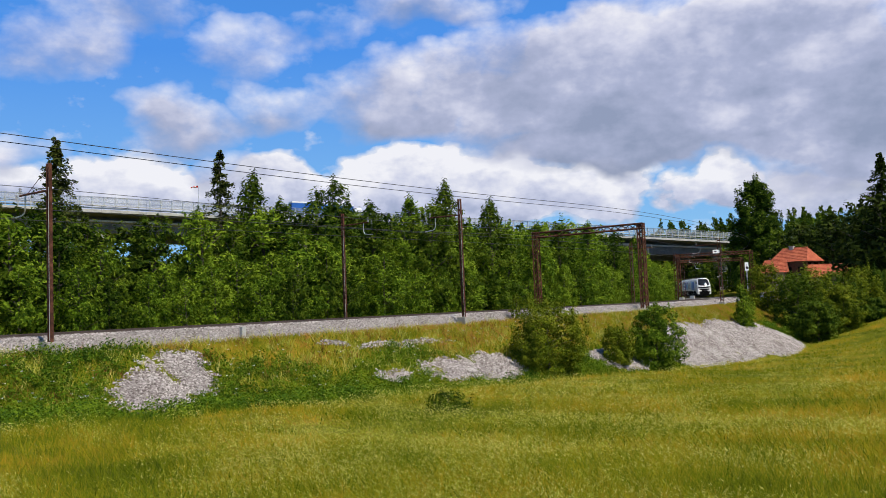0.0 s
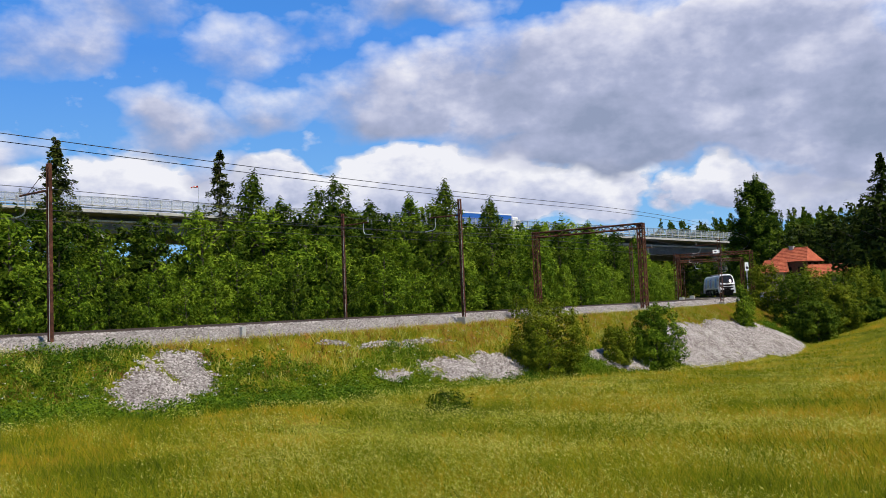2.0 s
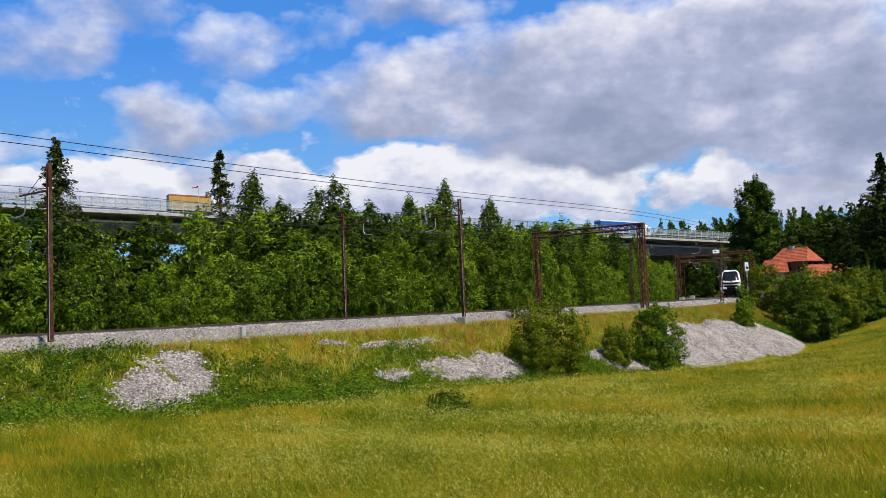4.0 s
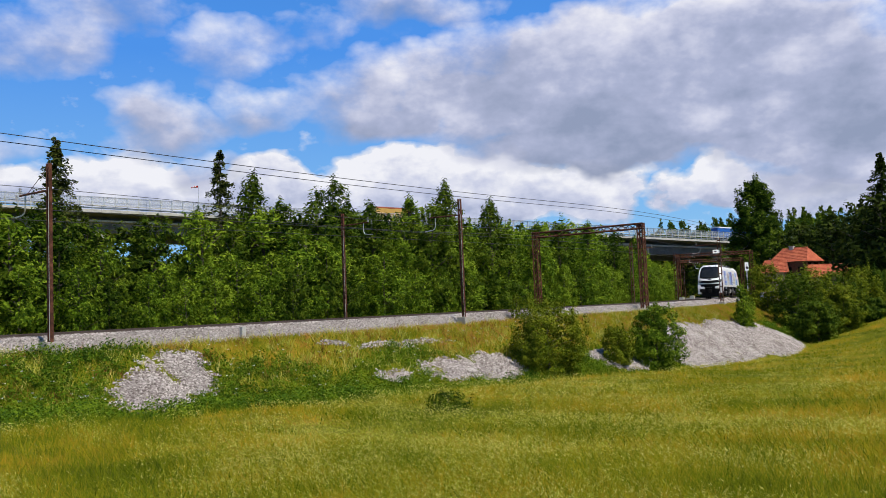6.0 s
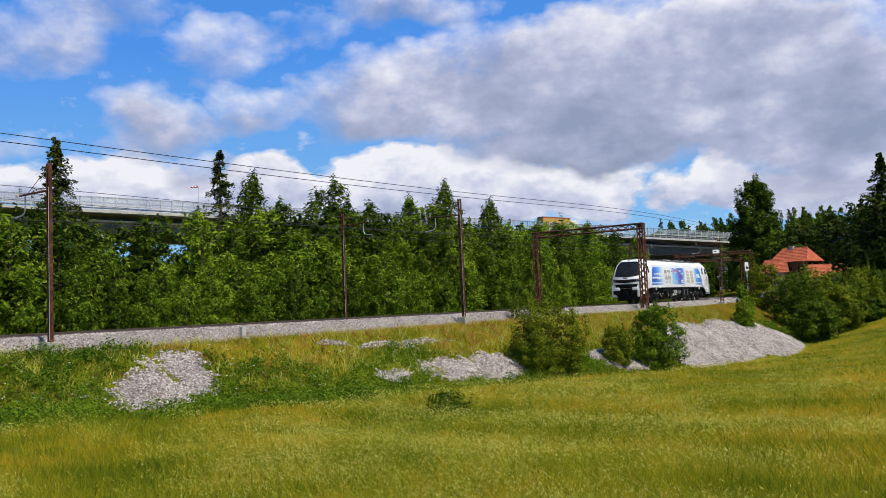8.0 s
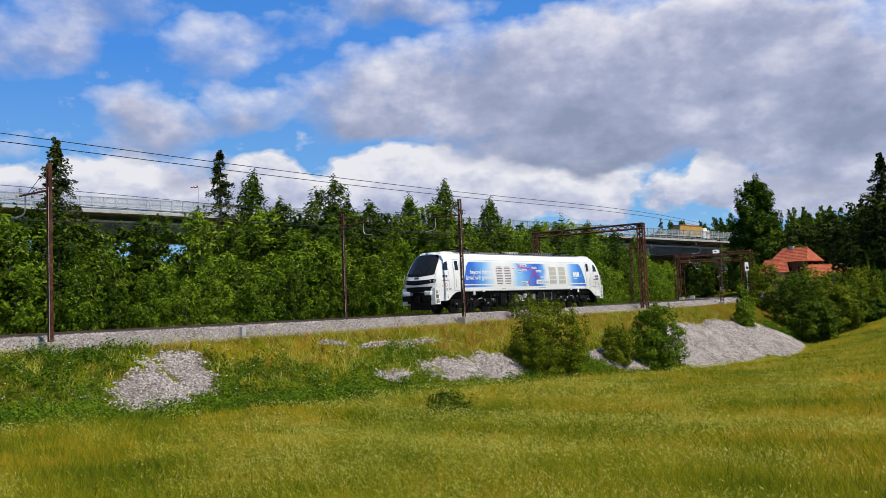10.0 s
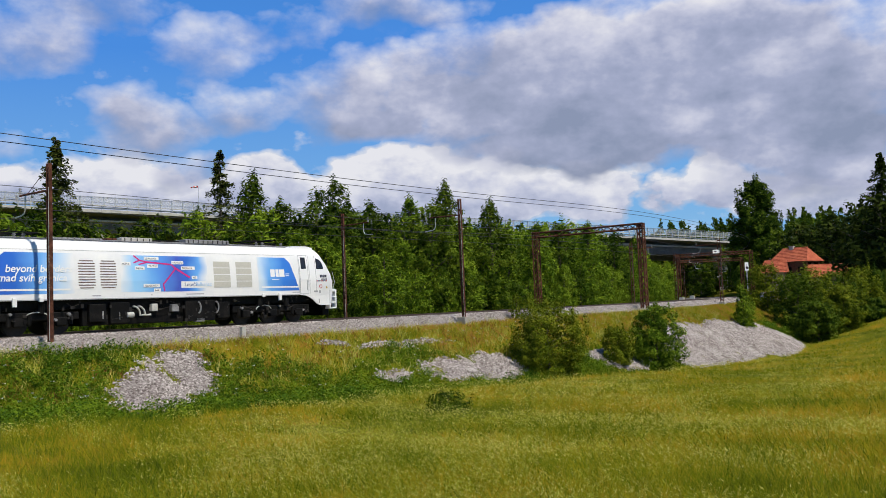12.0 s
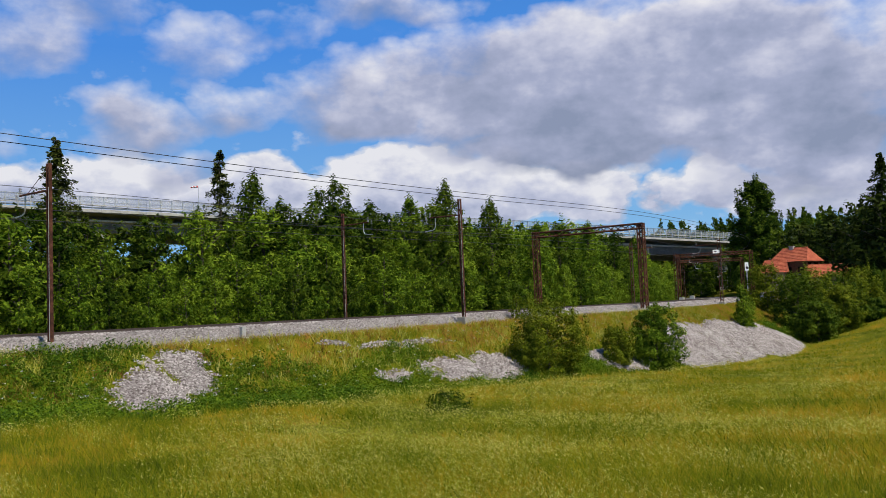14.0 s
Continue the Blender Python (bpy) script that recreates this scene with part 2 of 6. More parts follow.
def build_mast(t, p, top, base_z, arm, wide=1.0):
    at = on_line(t, p)
    th = thing("catenary_mast", "rust-brown steel catenary mast on a concrete base beside the track", "catenary mast", "catenary masts", pose(at.x, at.y, 0, 0, 0, turn_at(t)))
    bm = bmesh.new()
    for dy in (-0.09, 0.09):
        box(bm, (-0.075 * wide, dy * wide - 0.02, base_z - 0.3), (0.075 * wide, dy * wide + 0.02, top))
    z = base_z
    while z < top - 0.2:
        box(bm, (-0.06 * wide, -0.09 * wide, z), (0.06 * wide, 0.09 * wide, z + 0.12))
        z += 0.75
    part("post", bm, M_RUST, th)
    bm = bmesh.new()
    box(bm, (-0.32, -0.32, base_z - 0.8), (0.32, 0.32, base_z - 0.12), 0.04)
    part("foundation", bm, M_SLEEPER, th)
    s = -1 if p > 0 else 1
    bm = bmesh.new()
    tube(bm, (0, 0, arm), (0, s * 2.6, arm + 0.05), 0.045)
    tube(bm, (0, 0, top - 0.1), (0, s * 1.9, arm + 0.05), 0.012, n=6)
    part("cantilever", bm, M_RUST, th)
    return th


def build_portal(t, p0, p1, top, base_z):
    at = on_line(t)
    th = thing("catenary_portal", "rusty lattice steel catenary portal spanning two tracks", "catenary portal", "catenary portals", pose(at.x, at.y, 0, 0, 0, turn_at(t)))

    def lattice(bm, a, b, w, step):
        a, b = Vector(a), Vector(b)
        d = b - a
        q = d.to_track_quat("Z", "X").to_matrix()
        n = max(2, round(d.length / step))
        cs = [q @ Vector((sx * w, sy * w, 0)) for sx, sy in ((-1, -1), (1, -1), (1, 1), (-1, 1))]
        for c in cs:
            tube(bm, a + c, b + c, 0.07, n=4)
        for i in range(n):
            u, v = a + d * (i / n), a + d * ((i + 1) / n)
            for j in range(4):
                k = (j + 1) % 4
                tube(bm, u + cs[j], v + cs[k], 0.038, n=4, caps=False)
    for p in (p0, p1):
        bm = bmesh.new()
        lattice(bm, (0, p, base_z - 0.2), (0, p, top), 0.24, 0.6)
        part("leg", bm, M_RUST, th)
    bm = bmesh.new()
    lattice(bm, (0, p1 - 0.3, top - 0.25), (0, p0 + 0.3, top - 0.25), 0.22, 0.7)
    part("beam", bm, M_RUST, th)
    return th


# ---- viaduct ----
VA, VB = Vector((-71, 150, 0)), Vector((60, 220, 0))
VDIR = (VB - VA).normalized()
VLEN = (VB - VA).length


def viaduct_at(s, side=0.0, dz=0.0):
    """s: metres from the western anchor; side: metres away from the meadow; dz from the roadway."""
    n = Vector((-VDIR.y, VDIR.x, 0))
    q = VA + VDIR * s + n * side
    return Vector((q.x, q.y, 20.26 - s * 5.4 / VLEN + dz))


def build_viaduct():
    th = thing("motorway_viaduct", "grey concrete motorway viaduct with a barrier screen, high above the trees", "viaduct")
    def run(name, prof, mat_, s0=-80, s1=205):
        rows = [[viaduct_at(s, p, z) for p, z in prof] for s in (s0, s1)]
        k = len(prof)
        verts = rows[0] + rows[1]
        faces = [(j, (j + 1) % k, k + (j + 1) % k, k + j) for j in range(k)] + [tuple(range(k))[::-1], tuple(range(k, 2 * k))]
        return mesh_part(name, verts, faces, mat_, th)
    # deck and girders below the edge beam use the shade-darkened concretes
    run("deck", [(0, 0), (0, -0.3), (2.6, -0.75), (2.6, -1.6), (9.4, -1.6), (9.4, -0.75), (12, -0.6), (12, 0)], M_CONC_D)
    run("ledge", [(1.7, -1.35), (1.7, -1.7), (2.59, -1.75), (2.59, -1.35)], M_CONC)
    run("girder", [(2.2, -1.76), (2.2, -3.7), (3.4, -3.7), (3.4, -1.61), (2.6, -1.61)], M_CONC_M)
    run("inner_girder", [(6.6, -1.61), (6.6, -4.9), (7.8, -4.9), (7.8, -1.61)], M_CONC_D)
    run("edge_beam", [(-0.25, 0.32), (-0.25, -0.2), (-0.01, -0.2), (-0.01, 0.32)], M_CONC)
    for s in (-30, 9.6, 49, 88, 128, 168):
        bm = bmesh.new()
        q = viaduct_at(s, 4.6, -3.72)
        box(bm, (q.x - 1.6, q.y - 1.1, -2), (q.x + 1.6, q.y + 1.1, q.z - 1.2), 0.1)
        box(bm, (q.x - 2.4, q.y - 2.6, q.z - 1.2), (q.x + 2.4, q.y + 1.4, q.z), 0.1)
        part("pier", bm, M_CONC, th)
    return th


# ---- plants ----
def clumps(rng, blobs, n, size, stretch=1.0, whole=None):
    """Corners of n leaves spread over the shells of the blobs (x, y, z, rx, ry, rz); whole: height of the plant."""
    blobs = np.asarray(blobs, float)
    area = (blobs[:, 3] * blobs[:, 5]) ** 0.85
    who = rng.choice(len(blobs), n, p=area / area.sum())
    d = rng.normal(size=(n, 3))
    d /= np.linalg.norm(d, axis=1)[:, None]
    rad = rng.uniform(0.3, 1.12, n) ** 0.6
    c = blobs[who, :3] + d * blobs[who, 3:] * rad[:, None]
    out = np.zeros((n, 3))
    if whole:
        out[:, :2] = blobs[who, :2]
        out[:, 2] = (blobs[who, 2] - 0.45 * whole) * 0.8
        out /= np.linalg.norm(out, axis=1)[:, None] + 1e-6
    nrm = d * 0.75 + out * 0.6 + rng.normal(size=(n, 3)) * 0.42 + np.array([0, 0, 0.4])
    nrm /= np.linalg.norm(nrm, axis=1)[:, None]
    a = np.cross(nrm, rng.normal(size=(n, 3)))
    a /= np.linalg.norm(a, axis=1)[:, None]
    b = np.cross(nrm, a)
    sz = size * rng.uniform(0.5, 1.3, (n, 1))
    a, b = a * sz, b * sz * 0.6 * stretch
    return np.stack([c - a * 0.8 + b * 0.7, c + a, c - a * 0.8 - b * 0.7], 1)


def outline(form, f):
    """Half width of a crown at the share f of its height, from 0 to 1."""
    if form == "cone":
        return max(0.05, min(1.0, 0.6 + 2.2 * f) * (1 - f ** 1.6) ** 0.9)
    if form == "oval":
        return max(0.05, math.sin(math.pi * min(1, 0.22 + 0.76 * f)) ** 0.55)
    return max(0.05, math.sin(math.pi * min(1, 0.2 + 0.74 * f)) ** 0.6)


def tree_blobs(rng, height, width, lobes, low=0.12, form="bush"):
    """Leaf clusters on the crown's skin, shoots that break its outline, and an inner fill."""
    out = []
    for i in range(lobes):
        f = low + (1 - low) * (i + rng.uniform(0, 1)) / lobes
        env = width * 0.5 * outline(form, f)
        a, r = rng.uniform(0, 2 * math.pi), env * (rng.uniform(0.75, 1.0) if i % 4 else rng.uniform(0.1, 0.7))
        s = width * rng.uniform(0.07, 0.14) * (1.15 - 0.5 * f)
        out.append((math.cos(a) * r * 0.86, math.sin(a) * r * 0.86, f * height * 0.95, s, s, s * rng.uniform(0.6, 1.1)))
        if i % 5 == 0:
            out.append((math.cos(a) * r, math.sin(a) * r, f * height * 0.95 + s * 1.2, s * 0.35, s * 0.35, s * 1.5))
    for i in range(7):
        f = low + (0.86 - low) * i / 6
        e = width * 0.5 * outline(form, f) * 0.62
        out.append((0, 0, f * height, e, e, height * 0.09))
    out.append((0, 0, height * 0.95, width * 0.05, width * 0.05, height * 0.07))
    return out


def trunk_part(rng, th, height, r, blobs, mat_=None):
    bm = bmesh.new()
    tube(bm, (0, 0, -0.4), (0, 0, height * 0.5), r, r * 0.6, 8)
    tube(bm, (0, 0, height * 0.5), (0, 0, height * 0.93), r * 0.6, r * 0.12, 6)
    for b in blobs[::4]:
        z = max(0.1 * height, b[2] - 0.14 * height)
        tube(bm, (0, 0, z), b[:3], r * 0.3, r * 0.08, 5, False)
    return part("trunk", bm, mat_ or M_BARK, th)


def build_tree(seed, height, width, leaves, leaf, mat_, label, name="broadleaf_tree", category="tree", group="", lobes=26, low=0.12, form="bush"):
    rng = np.random.default_rng(seed)
    th = thing(name, label, category, group)
    blobs = tree_blobs(rng, height, width, lobes, low, form)
    trunk_part(rng, th, height, 0.018 * height, blobs)
    quads_part("crown", clumps(rng, blobs, leaves, leaf, whole=height), 3, mat_, th)
    return th


def build_spruce(seed, height, width, label, name="spruce_tree", group="", whorls=None, gaps=0.0, mat_=None, per=26):
    rng = np.random.default_rng(seed)
    th = thing(name, label, "conifer tree", group)
    bm = bmesh.new()
    tube(bm, (0, 0, -0.4), (0, 0, height), 0.016 * height, 0.01, 8)
    part("trunk", bm, M_BARK, th)
    quads = []
    n = whorls or int(height * 3.0)
    for i in range(n):
        f = (i + 0.5) / n
        z = height * (0.05 + 0.95 * f) + rng.uniform(-0.08, 0.08)
        reach = (width * 0.5 * (1 - f) ** 0.85 + 0.1) * rng.uniform(0.75, 1.15)
        for j in range(rng.integers(4, 7)):
            if rng.uniform() < gaps:
                continue
            a = rng.uniform(0, 2 * math.pi)
            ln = reach * rng.uniform(0.6, 1.1)
            d = np.array([math.cos(a), math.sin(a), 0])
            side = np.array([-d[1], d[0], 0])
            z_j = z + rng.uniform(-0.25, 0.25)
            for k in range(per):
                u = rng.uniform(0.05, 1)
                c = np.array([0, 0, z_j]) + d * ln * u + np.array([0, 0, -0.38 * ln * u + 0.2 * ln * u * u - 0.22 * abs(rng.normal()) * (0.3 + u)]) + side * rng.normal() * 0.12 * ln * (1.1 - u)
                ax = d * 0.5 + side * rng.choice([-1, 1]) * rng.uniform(0.3, 1) + np.array([0, 0, -0.5 * rng.uniform(0, 1)])
                ax = ax / np.linalg.norm(ax) * rng.uniform(0.1, 0.24) * (0.6 + 0.03 * height)
                w = np.cross(ax, rng.normal(size=3))
                w = w / np.linalg.norm(w) * np.linalg.norm(ax) * 0.3
                quads.append([c, c + ax * 0.5 + w, c + ax, c + ax * 0.5 - w])
    quads_part("crown", np.array(quads), 4, mat_ or M_NEEDLE, th)
    return th


def ground_at(x, y):
    return float(ground_z(np.array([x]), np.array([y]))[0])


def stand(th, x, y, turn=0.0, sink=0.0):
    th.matrix_basis = pose(x, y, ground_at(x, y) - sink, 0, 0, turn)
    return th

# ---- clouds ----
def clouds(name, radius, blobs, low, high, turn, everywhere, tone, label, air=0.0, crisp=1.35, lumps=0.26):
    """A dome of drifting clouds: blobs of (azimuth, elevation, half width, half height) in degrees, broken up by noise."""
    m = bpy.data.materials.new(name)
    m.use_nodes = True
    nt = m.node_tree
    nd, lk = nt.nodes, nt.links
    nd.remove(nd["Principled BSDF"])

    def calc(op, a, b=None, c=None, clamp=False):
        n = nd.new("ShaderNodeMath")
        n.operation, n.use_clamp = op, clamp
        for sock, v in zip(n.inputs, (a, b, c)):
            if v is None:
                continue
            if isinstance(v, (int, float)):
                sock.default_value = v
            else:
                lk.new(v, sock)
        return n.outputs[0]

    def noise_at(vec, scale, detail, rough=0.55):
        n = nd.new("ShaderNodeTexNoise")
        n.inputs["Scale"].default_value, n.inputs["Detail"].default_value, n.inputs["Roughness"].default_value = scale, detail, rough
        lk.new(vec, n.inputs["Vector"])
        return n
    tc = nd.new("ShaderNodeTexCoord")
    nv = nd.new("ShaderNodeVectorMath")
    nv.operation = "NORMALIZE"
    lk.new(tc.outputs["Object"], nv.inputs[0])
    sp = nd.new("ShaderNodeSeparateXYZ")
    lk.new(nv.outputs[0], sp.inputs[0])
    az = calc("MULTIPLY", calc("ARCTAN2", sp.outputs["X"], sp.outputs["Y"]), 57.2958)
    el = calc("MULTIPLY", calc("ARCSINE", sp.outputs["Z"]), 57.2958)
    cb = nd.new("ShaderNodeCombineXYZ")
    lk.new(az, cb.inputs[0])
    lk.new(calc("MULTIPLY", el, 1.5), cb.inputs[1])
    warp = noise_at(cb.outputs[0], 0.16, 4.0, 0.5)
    ws = nd.new("ShaderNodeSeparateColor")
    lk.new(warp.outputs["Color"], ws.inputs[0])
    azw = calc("ADD", az, calc("MULTIPLY_ADD", ws.outputs[0], 9.0, -4.5))
    elw = calc("ADD", el, calc("MULTIPLY_ADD", ws.outputs[1], 5.0, -2.5))
    cover, lean = None, None
    for a, e, w, h, much in blobs:
        dx = calc("DIVIDE", calc("SUBTRACT", azw, a), w)
        dy = calc("DIVIDE", calc("SUBTRACT", elw, e), h)
        g = calc("SUBTRACT", 1.0, calc("ADD", calc("MULTIPLY", dx, dx), calc("MULTIPLY", dy, dy)), clamp=True)
        g = calc("MULTIPLY", g, much)
        t = calc("MULTIPLY", g, dy)
        cover = g if cover is None else calc("ADD", cover, g)
        lean = t if lean is None else calc("ADD", lean, t)
    billow = noise_at(cb.outputs[0], lumps, 7.0, 0.55)
    big = noise_at(cb.outputs[0], 0.06, 4.0)
    away = calc("MULTIPLY", calc("MULTIPLY_ADD", calc("ABSOLUTE", az), 0.12, -4.0, clamp=True), calc("MULTIPLY_ADD", big.outputs["Fac"], 4.0, -1.9 + everywhere, clamp=True))
    total = calc("ADD", cover, away)
    edge = calc("ADD", total, calc("MULTIPLY_ADD", billow.outputs["Fac"], 1.1, -0.55))
    alpha = calc("MULTIPLY_ADD", edge, crisp, -0.1 * crisp, clamp=True)
    keep = calc("MULTIPLY", calc("MULTIPLY_ADD", el, 0.7, 1.0 - 0.7 * low, clamp=True), calc("MULTIPLY_ADD", el, -0.15, 1.0 + 0.15 * high, clamp=True))
    alpha = calc("MULTIPLY", calc("SMOOTH_MIN", alpha, 1.0, 0.2), keep, clamp=True)
    rel = calc("DIVIDE", lean, calc("ADD", cover, 0.15))
    light = calc("ADD", calc("MULTIPLY_ADD", rel, 0.62, tone), calc("MULTIPLY_ADD", billow.outputs["Fac"], 1.1, -0.55))
    light = calc("ADD", light, calc("MULTIPLY_ADD", calc("MINIMUM", total, 1.5), -0.22, 0.12))
    light = calc("ADD", light, calc("MULTIPLY_ADD", noise_at(cb.outputs[0], 0.1, 5.0, 0.6).outputs["Fac"], 1.5, -0.75))
    ramp = nd.new("ShaderNodeValToRGB")
    el_ = ramp.color_ramp.elements
    for p in (0.35, 0.6):
        el_.new(p)
    for x, p, c in zip(el_, (0.0, 0.35, 0.62, 0.95), ((0.30, 0.35, 0.50), (0.44, 0.48, 0.66), (0.66, 0.68, 0.83), (0.96, 0.95, 0.99))):
        x.position, x.color = p, (*c, 1)
    lk.new(light, ramp.inputs["Fac"])
    em = nd.new("ShaderNodeEmission")
    shown = ramp.outputs["Color"]
    if air:
        # thin bright air between the clouds, fading out overhead
        blue = nd.new("ShaderNodeValToRGB")
        for x, p, c in zip(blue.color_ramp.elements, (0.08, 0.75), ((0.30, 0.62, 0.97), (0.09, 0.33, 0.93))):
            x.position, x.color = p, (*c, 1)
        lk.new(calc("MULTIPLY", el, 0.045), blue.inputs["Fac"])
        mc = nd.new("ShaderNodeMix")
        mc.data_type = "RGBA"
        lk.new(alpha, mc.inputs["Factor"])
        lk.new(blue.outputs["Color"], mc.inputs["A"])
        lk.new(shown, mc.inputs["B"])
        shown = mc.outputs["Result"]
        alpha = calc("MAXIMUM", alpha, calc("MULTIPLY", calc("MULTIPLY_ADD", el, -0.05, 1.9, clamp=True), air))
    lk.new(shown, em.inputs["Color"])
    em.inputs["Strength"].default_value = 0.9
    tr = nd.new("ShaderNodeBsdfTransparent")
    mx = nd.new("ShaderNodeMixShader")
    lk.new(alpha, mx.inputs["Fac"])
    lk.new(tr.outputs[0], mx.inputs[1])
    lk.new(em.outputs[0], mx.inputs[2])
    lk.new(mx.outputs[0], nd["Material Output"].inputs["Surface"])
    verts, faces, na, ne = [], [], 96, 24
    for j in range(ne + 1):
        e = radians(-3 + 93 * j / ne)
        for i in range(na):
            a = 2 * math.pi * i / na
            verts.append((radius * math.cos(e) * math.sin(a), radius * math.cos(e) * math.cos(a), radius * math.sin(e)))
    for j in range(ne):
        for i in range(na):
            k = (i + 1) % na
            faces.append((j * na + i, j * na + k, (j + 1) * na + k, (j + 1) * na + i))
    ob = mesh_part(name, verts, faces, m, smooth=True)
    ob.location = EYE
    tagged(ob, label, "clouds", kind="structure")
    DRIFT.append((ob, turn))


DRIFT = []

# ---- locomotive ----
# local space: X ahead, Y to the left of travel (towards the meadow), Z up from the rails
WIDTH_Z = [(0.86, 1.42), (1.46, 1.43), (2.3, 1.43), (3.0, 1.365), (3.55, 1.29), (3.8, 1.2), (3.98, 1.06), (4.09, 0.86), (4.14, 0.55)]
NOSE_C = [(0.86, 11.12), (1.46, 11.3), (2.1, 11.42), (2.35, 11.38), (2.6, 11.22), (3.2, 10.86), (3.8, 10.42), (4.1, 10.12), (4.22, 9.6)]
NOSE_E = [(0.86, 10.78), (1.46, 10.86), (2.1, 10.88), (2.57, 10.79), (3.16, 10.46), (3.75, 10.04), (4.1, 9.75), (4.22, 9.3)]


def half_width(z):
    return table_at(WIDTH_Z, z)


def nose(u, z, out=0.0):
    """A point of the cab front: u from -1 to 1 across, z up."""
    c, e, w = table_at(NOSE_C, z), table_at(NOSE_E, z), half_width(z)
    k = abs(u)
    return Vector((e + (c - e) * (1 - k ** 2.6) + out, u * w, z))


def fade(name, stops, rough=0.3):
    """Printed film whose colour runs along the body."""
    m = bpy.data.materials.new(name)
    m.use_nodes = True
    nd, lk = m.node_tree.nodes, m.node_tree.links
    tc = nd.new("ShaderNodeTexCoord")
    sp = nd.new("ShaderNodeSeparateXYZ")
    lk.new(tc.outputs["Object"], sp.inputs[0])
    n = nd.new("ShaderNodeTexNoise")
    n.inputs["Scale"].default_value, n.inputs["Detail"].default_value = 0.9, 1.5
    lk.new(tc.outputs["Object"], n.inputs["Vector"])
    ma = nd.new("ShaderNodeMath")
    ma.operation = "MULTIPLY_ADD"
    ma.inputs[1].default_value = 0.9
    lk.new(n.outputs["Fac"], ma.inputs[0])
    lk.new(sp.outputs["X"], ma.inputs[2])
    lo, hi = stops[0][0], stops[-1][0]
    mr = nd.new("ShaderNodeMapRange")
    mr.inputs["From Min"].default_value, mr.inputs["From Max"].default_value = lo + 0.45, hi + 0.45
    lk.new(ma.outputs[0], mr.inputs["Value"])
    r = nd.new("ShaderNodeValToRGB")
    while len(r.color_ramp.elements) < len(stops):
        r.color_ramp.elements.new(0.5)
    for e, (x, c) in zip(r.color_ramp.elements, stops):
        e.position, e.color = (x - lo) / (hi - lo), (*c, 1)
    lk.new(mr.outputs[0], r.inputs["Fac"])
    bs = nd["Principled BSDF"]
    lk.new(r.outputs["Color"], bs.inputs["Base Color"])
    bs.inputs["Roughness"].default_value = rough
    return m


F_WHITE, F_PALE, F_SKY, F_BLUE, F_DEEP, F_VIOLET = (0.78, 0.79, 0.81), (0.5, 0.66, 0.85), (0.14, 0.38, 0.8), (0.03, 0.14, 0.58), (0.02, 0.07, 0.4), (0.09, 0.08, 0.42)
M_FILM_A = fade("blue_film_fading_aft", [(4.4, F_WHITE), (5.0, F_PALE), (5.8, F_SKY), (7.0, F_BLUE), (8.2, (0.03, 0.12, 0.6))])
M_FILM_B = fade("map_film", [(-2.45, F_WHITE), (-1.9, F_SKY), (-1.3, F_BLUE), (-0.7, (0.06, 0.1, 0.5)), (0.0, (0.09, 0.26, 0.72)), (0.6, F_SKY), (1.4, (0.3, 0.58, 0.88)), (2.2, F_WHITE)])
M_FILM_C = fade("blue_film_fading_ahead", [(-8.4, F_BLUE), (-7.4, (0.04, 0.2, 0.68)), (-6.4, F_SKY), (-5.9, F_PALE), (-5.5, F_WHITE)])
M_MAGENTA = material("magenta_line", [(0.55, 0.01, 0.16), (0.62, 0.02, 0.2)], 2, 0.4)
M_TEXT = material("white_letters", [(0.8, 0.8, 0.8), (0.82, 0.82, 0.82)], 2, 0.4)
M_TEXT_D = material("dark_letters", [(0.03, 0.03, 0.05), (0.05, 0.05, 0.08)], 2, 0.4)
M_TEXT_B = material("blue_letters", [(0.06, 0.11, 0.3), (0.07, 0.12, 0.32)], 2, 0.4)
M_TEXT_P = material("pale_blue_letters", [(0.3, 0.5, 0.75), (0.32, 0.52, 0.77)], 2, 0.4)
M_MESH = material("beige_filter_mesh", [(0.45, 0.44, 0.39), (0.56, 0.55, 0.5)], 30, 0.7, bump=0.4, bump_scale=90)
M_SLIT = material("dark_louvre", [(0.1, 0.055, 0.05), (0.16, 0.1, 0.09)], 10, 0.7)
M_SEAM = material("grey_seam", [(0.3, 0.31, 0.33), (0.36, 0.37, 0.39)], 4, 0.5)
M_GREY = material("roof_grey", [(0.12, 0.12, 0.125), (0.2, 0.2, 0.21), (0.28, 0.28, 0.29)], 3, 0.6)
M_LAMP = material("lamp_glass", [(0.4, 0.41, 0.42), (0.55, 0.55, 0.54)], 3, 0.08)
M_RED = material("red_mark", [(0.5, 0.03, 0.03), (0.6, 0.05, 0.04)], 3, 0.5)
M_YEL = material("yellow_mark", [(0.6, 0.4, 0.03), (0.65, 0.45, 0.05)], 3, 0.5)
M_WHEEL = material("wheel_steel", [(0.008, 0.007, 0.006), (0.03, 0.025, 0.022)], 5, 0.6, metal=0.2)
M_PIPE = material("pale_pipe", [(0.4, 0.4, 0.38), (0.55, 0.55, 0.52)], 8, 0.5)


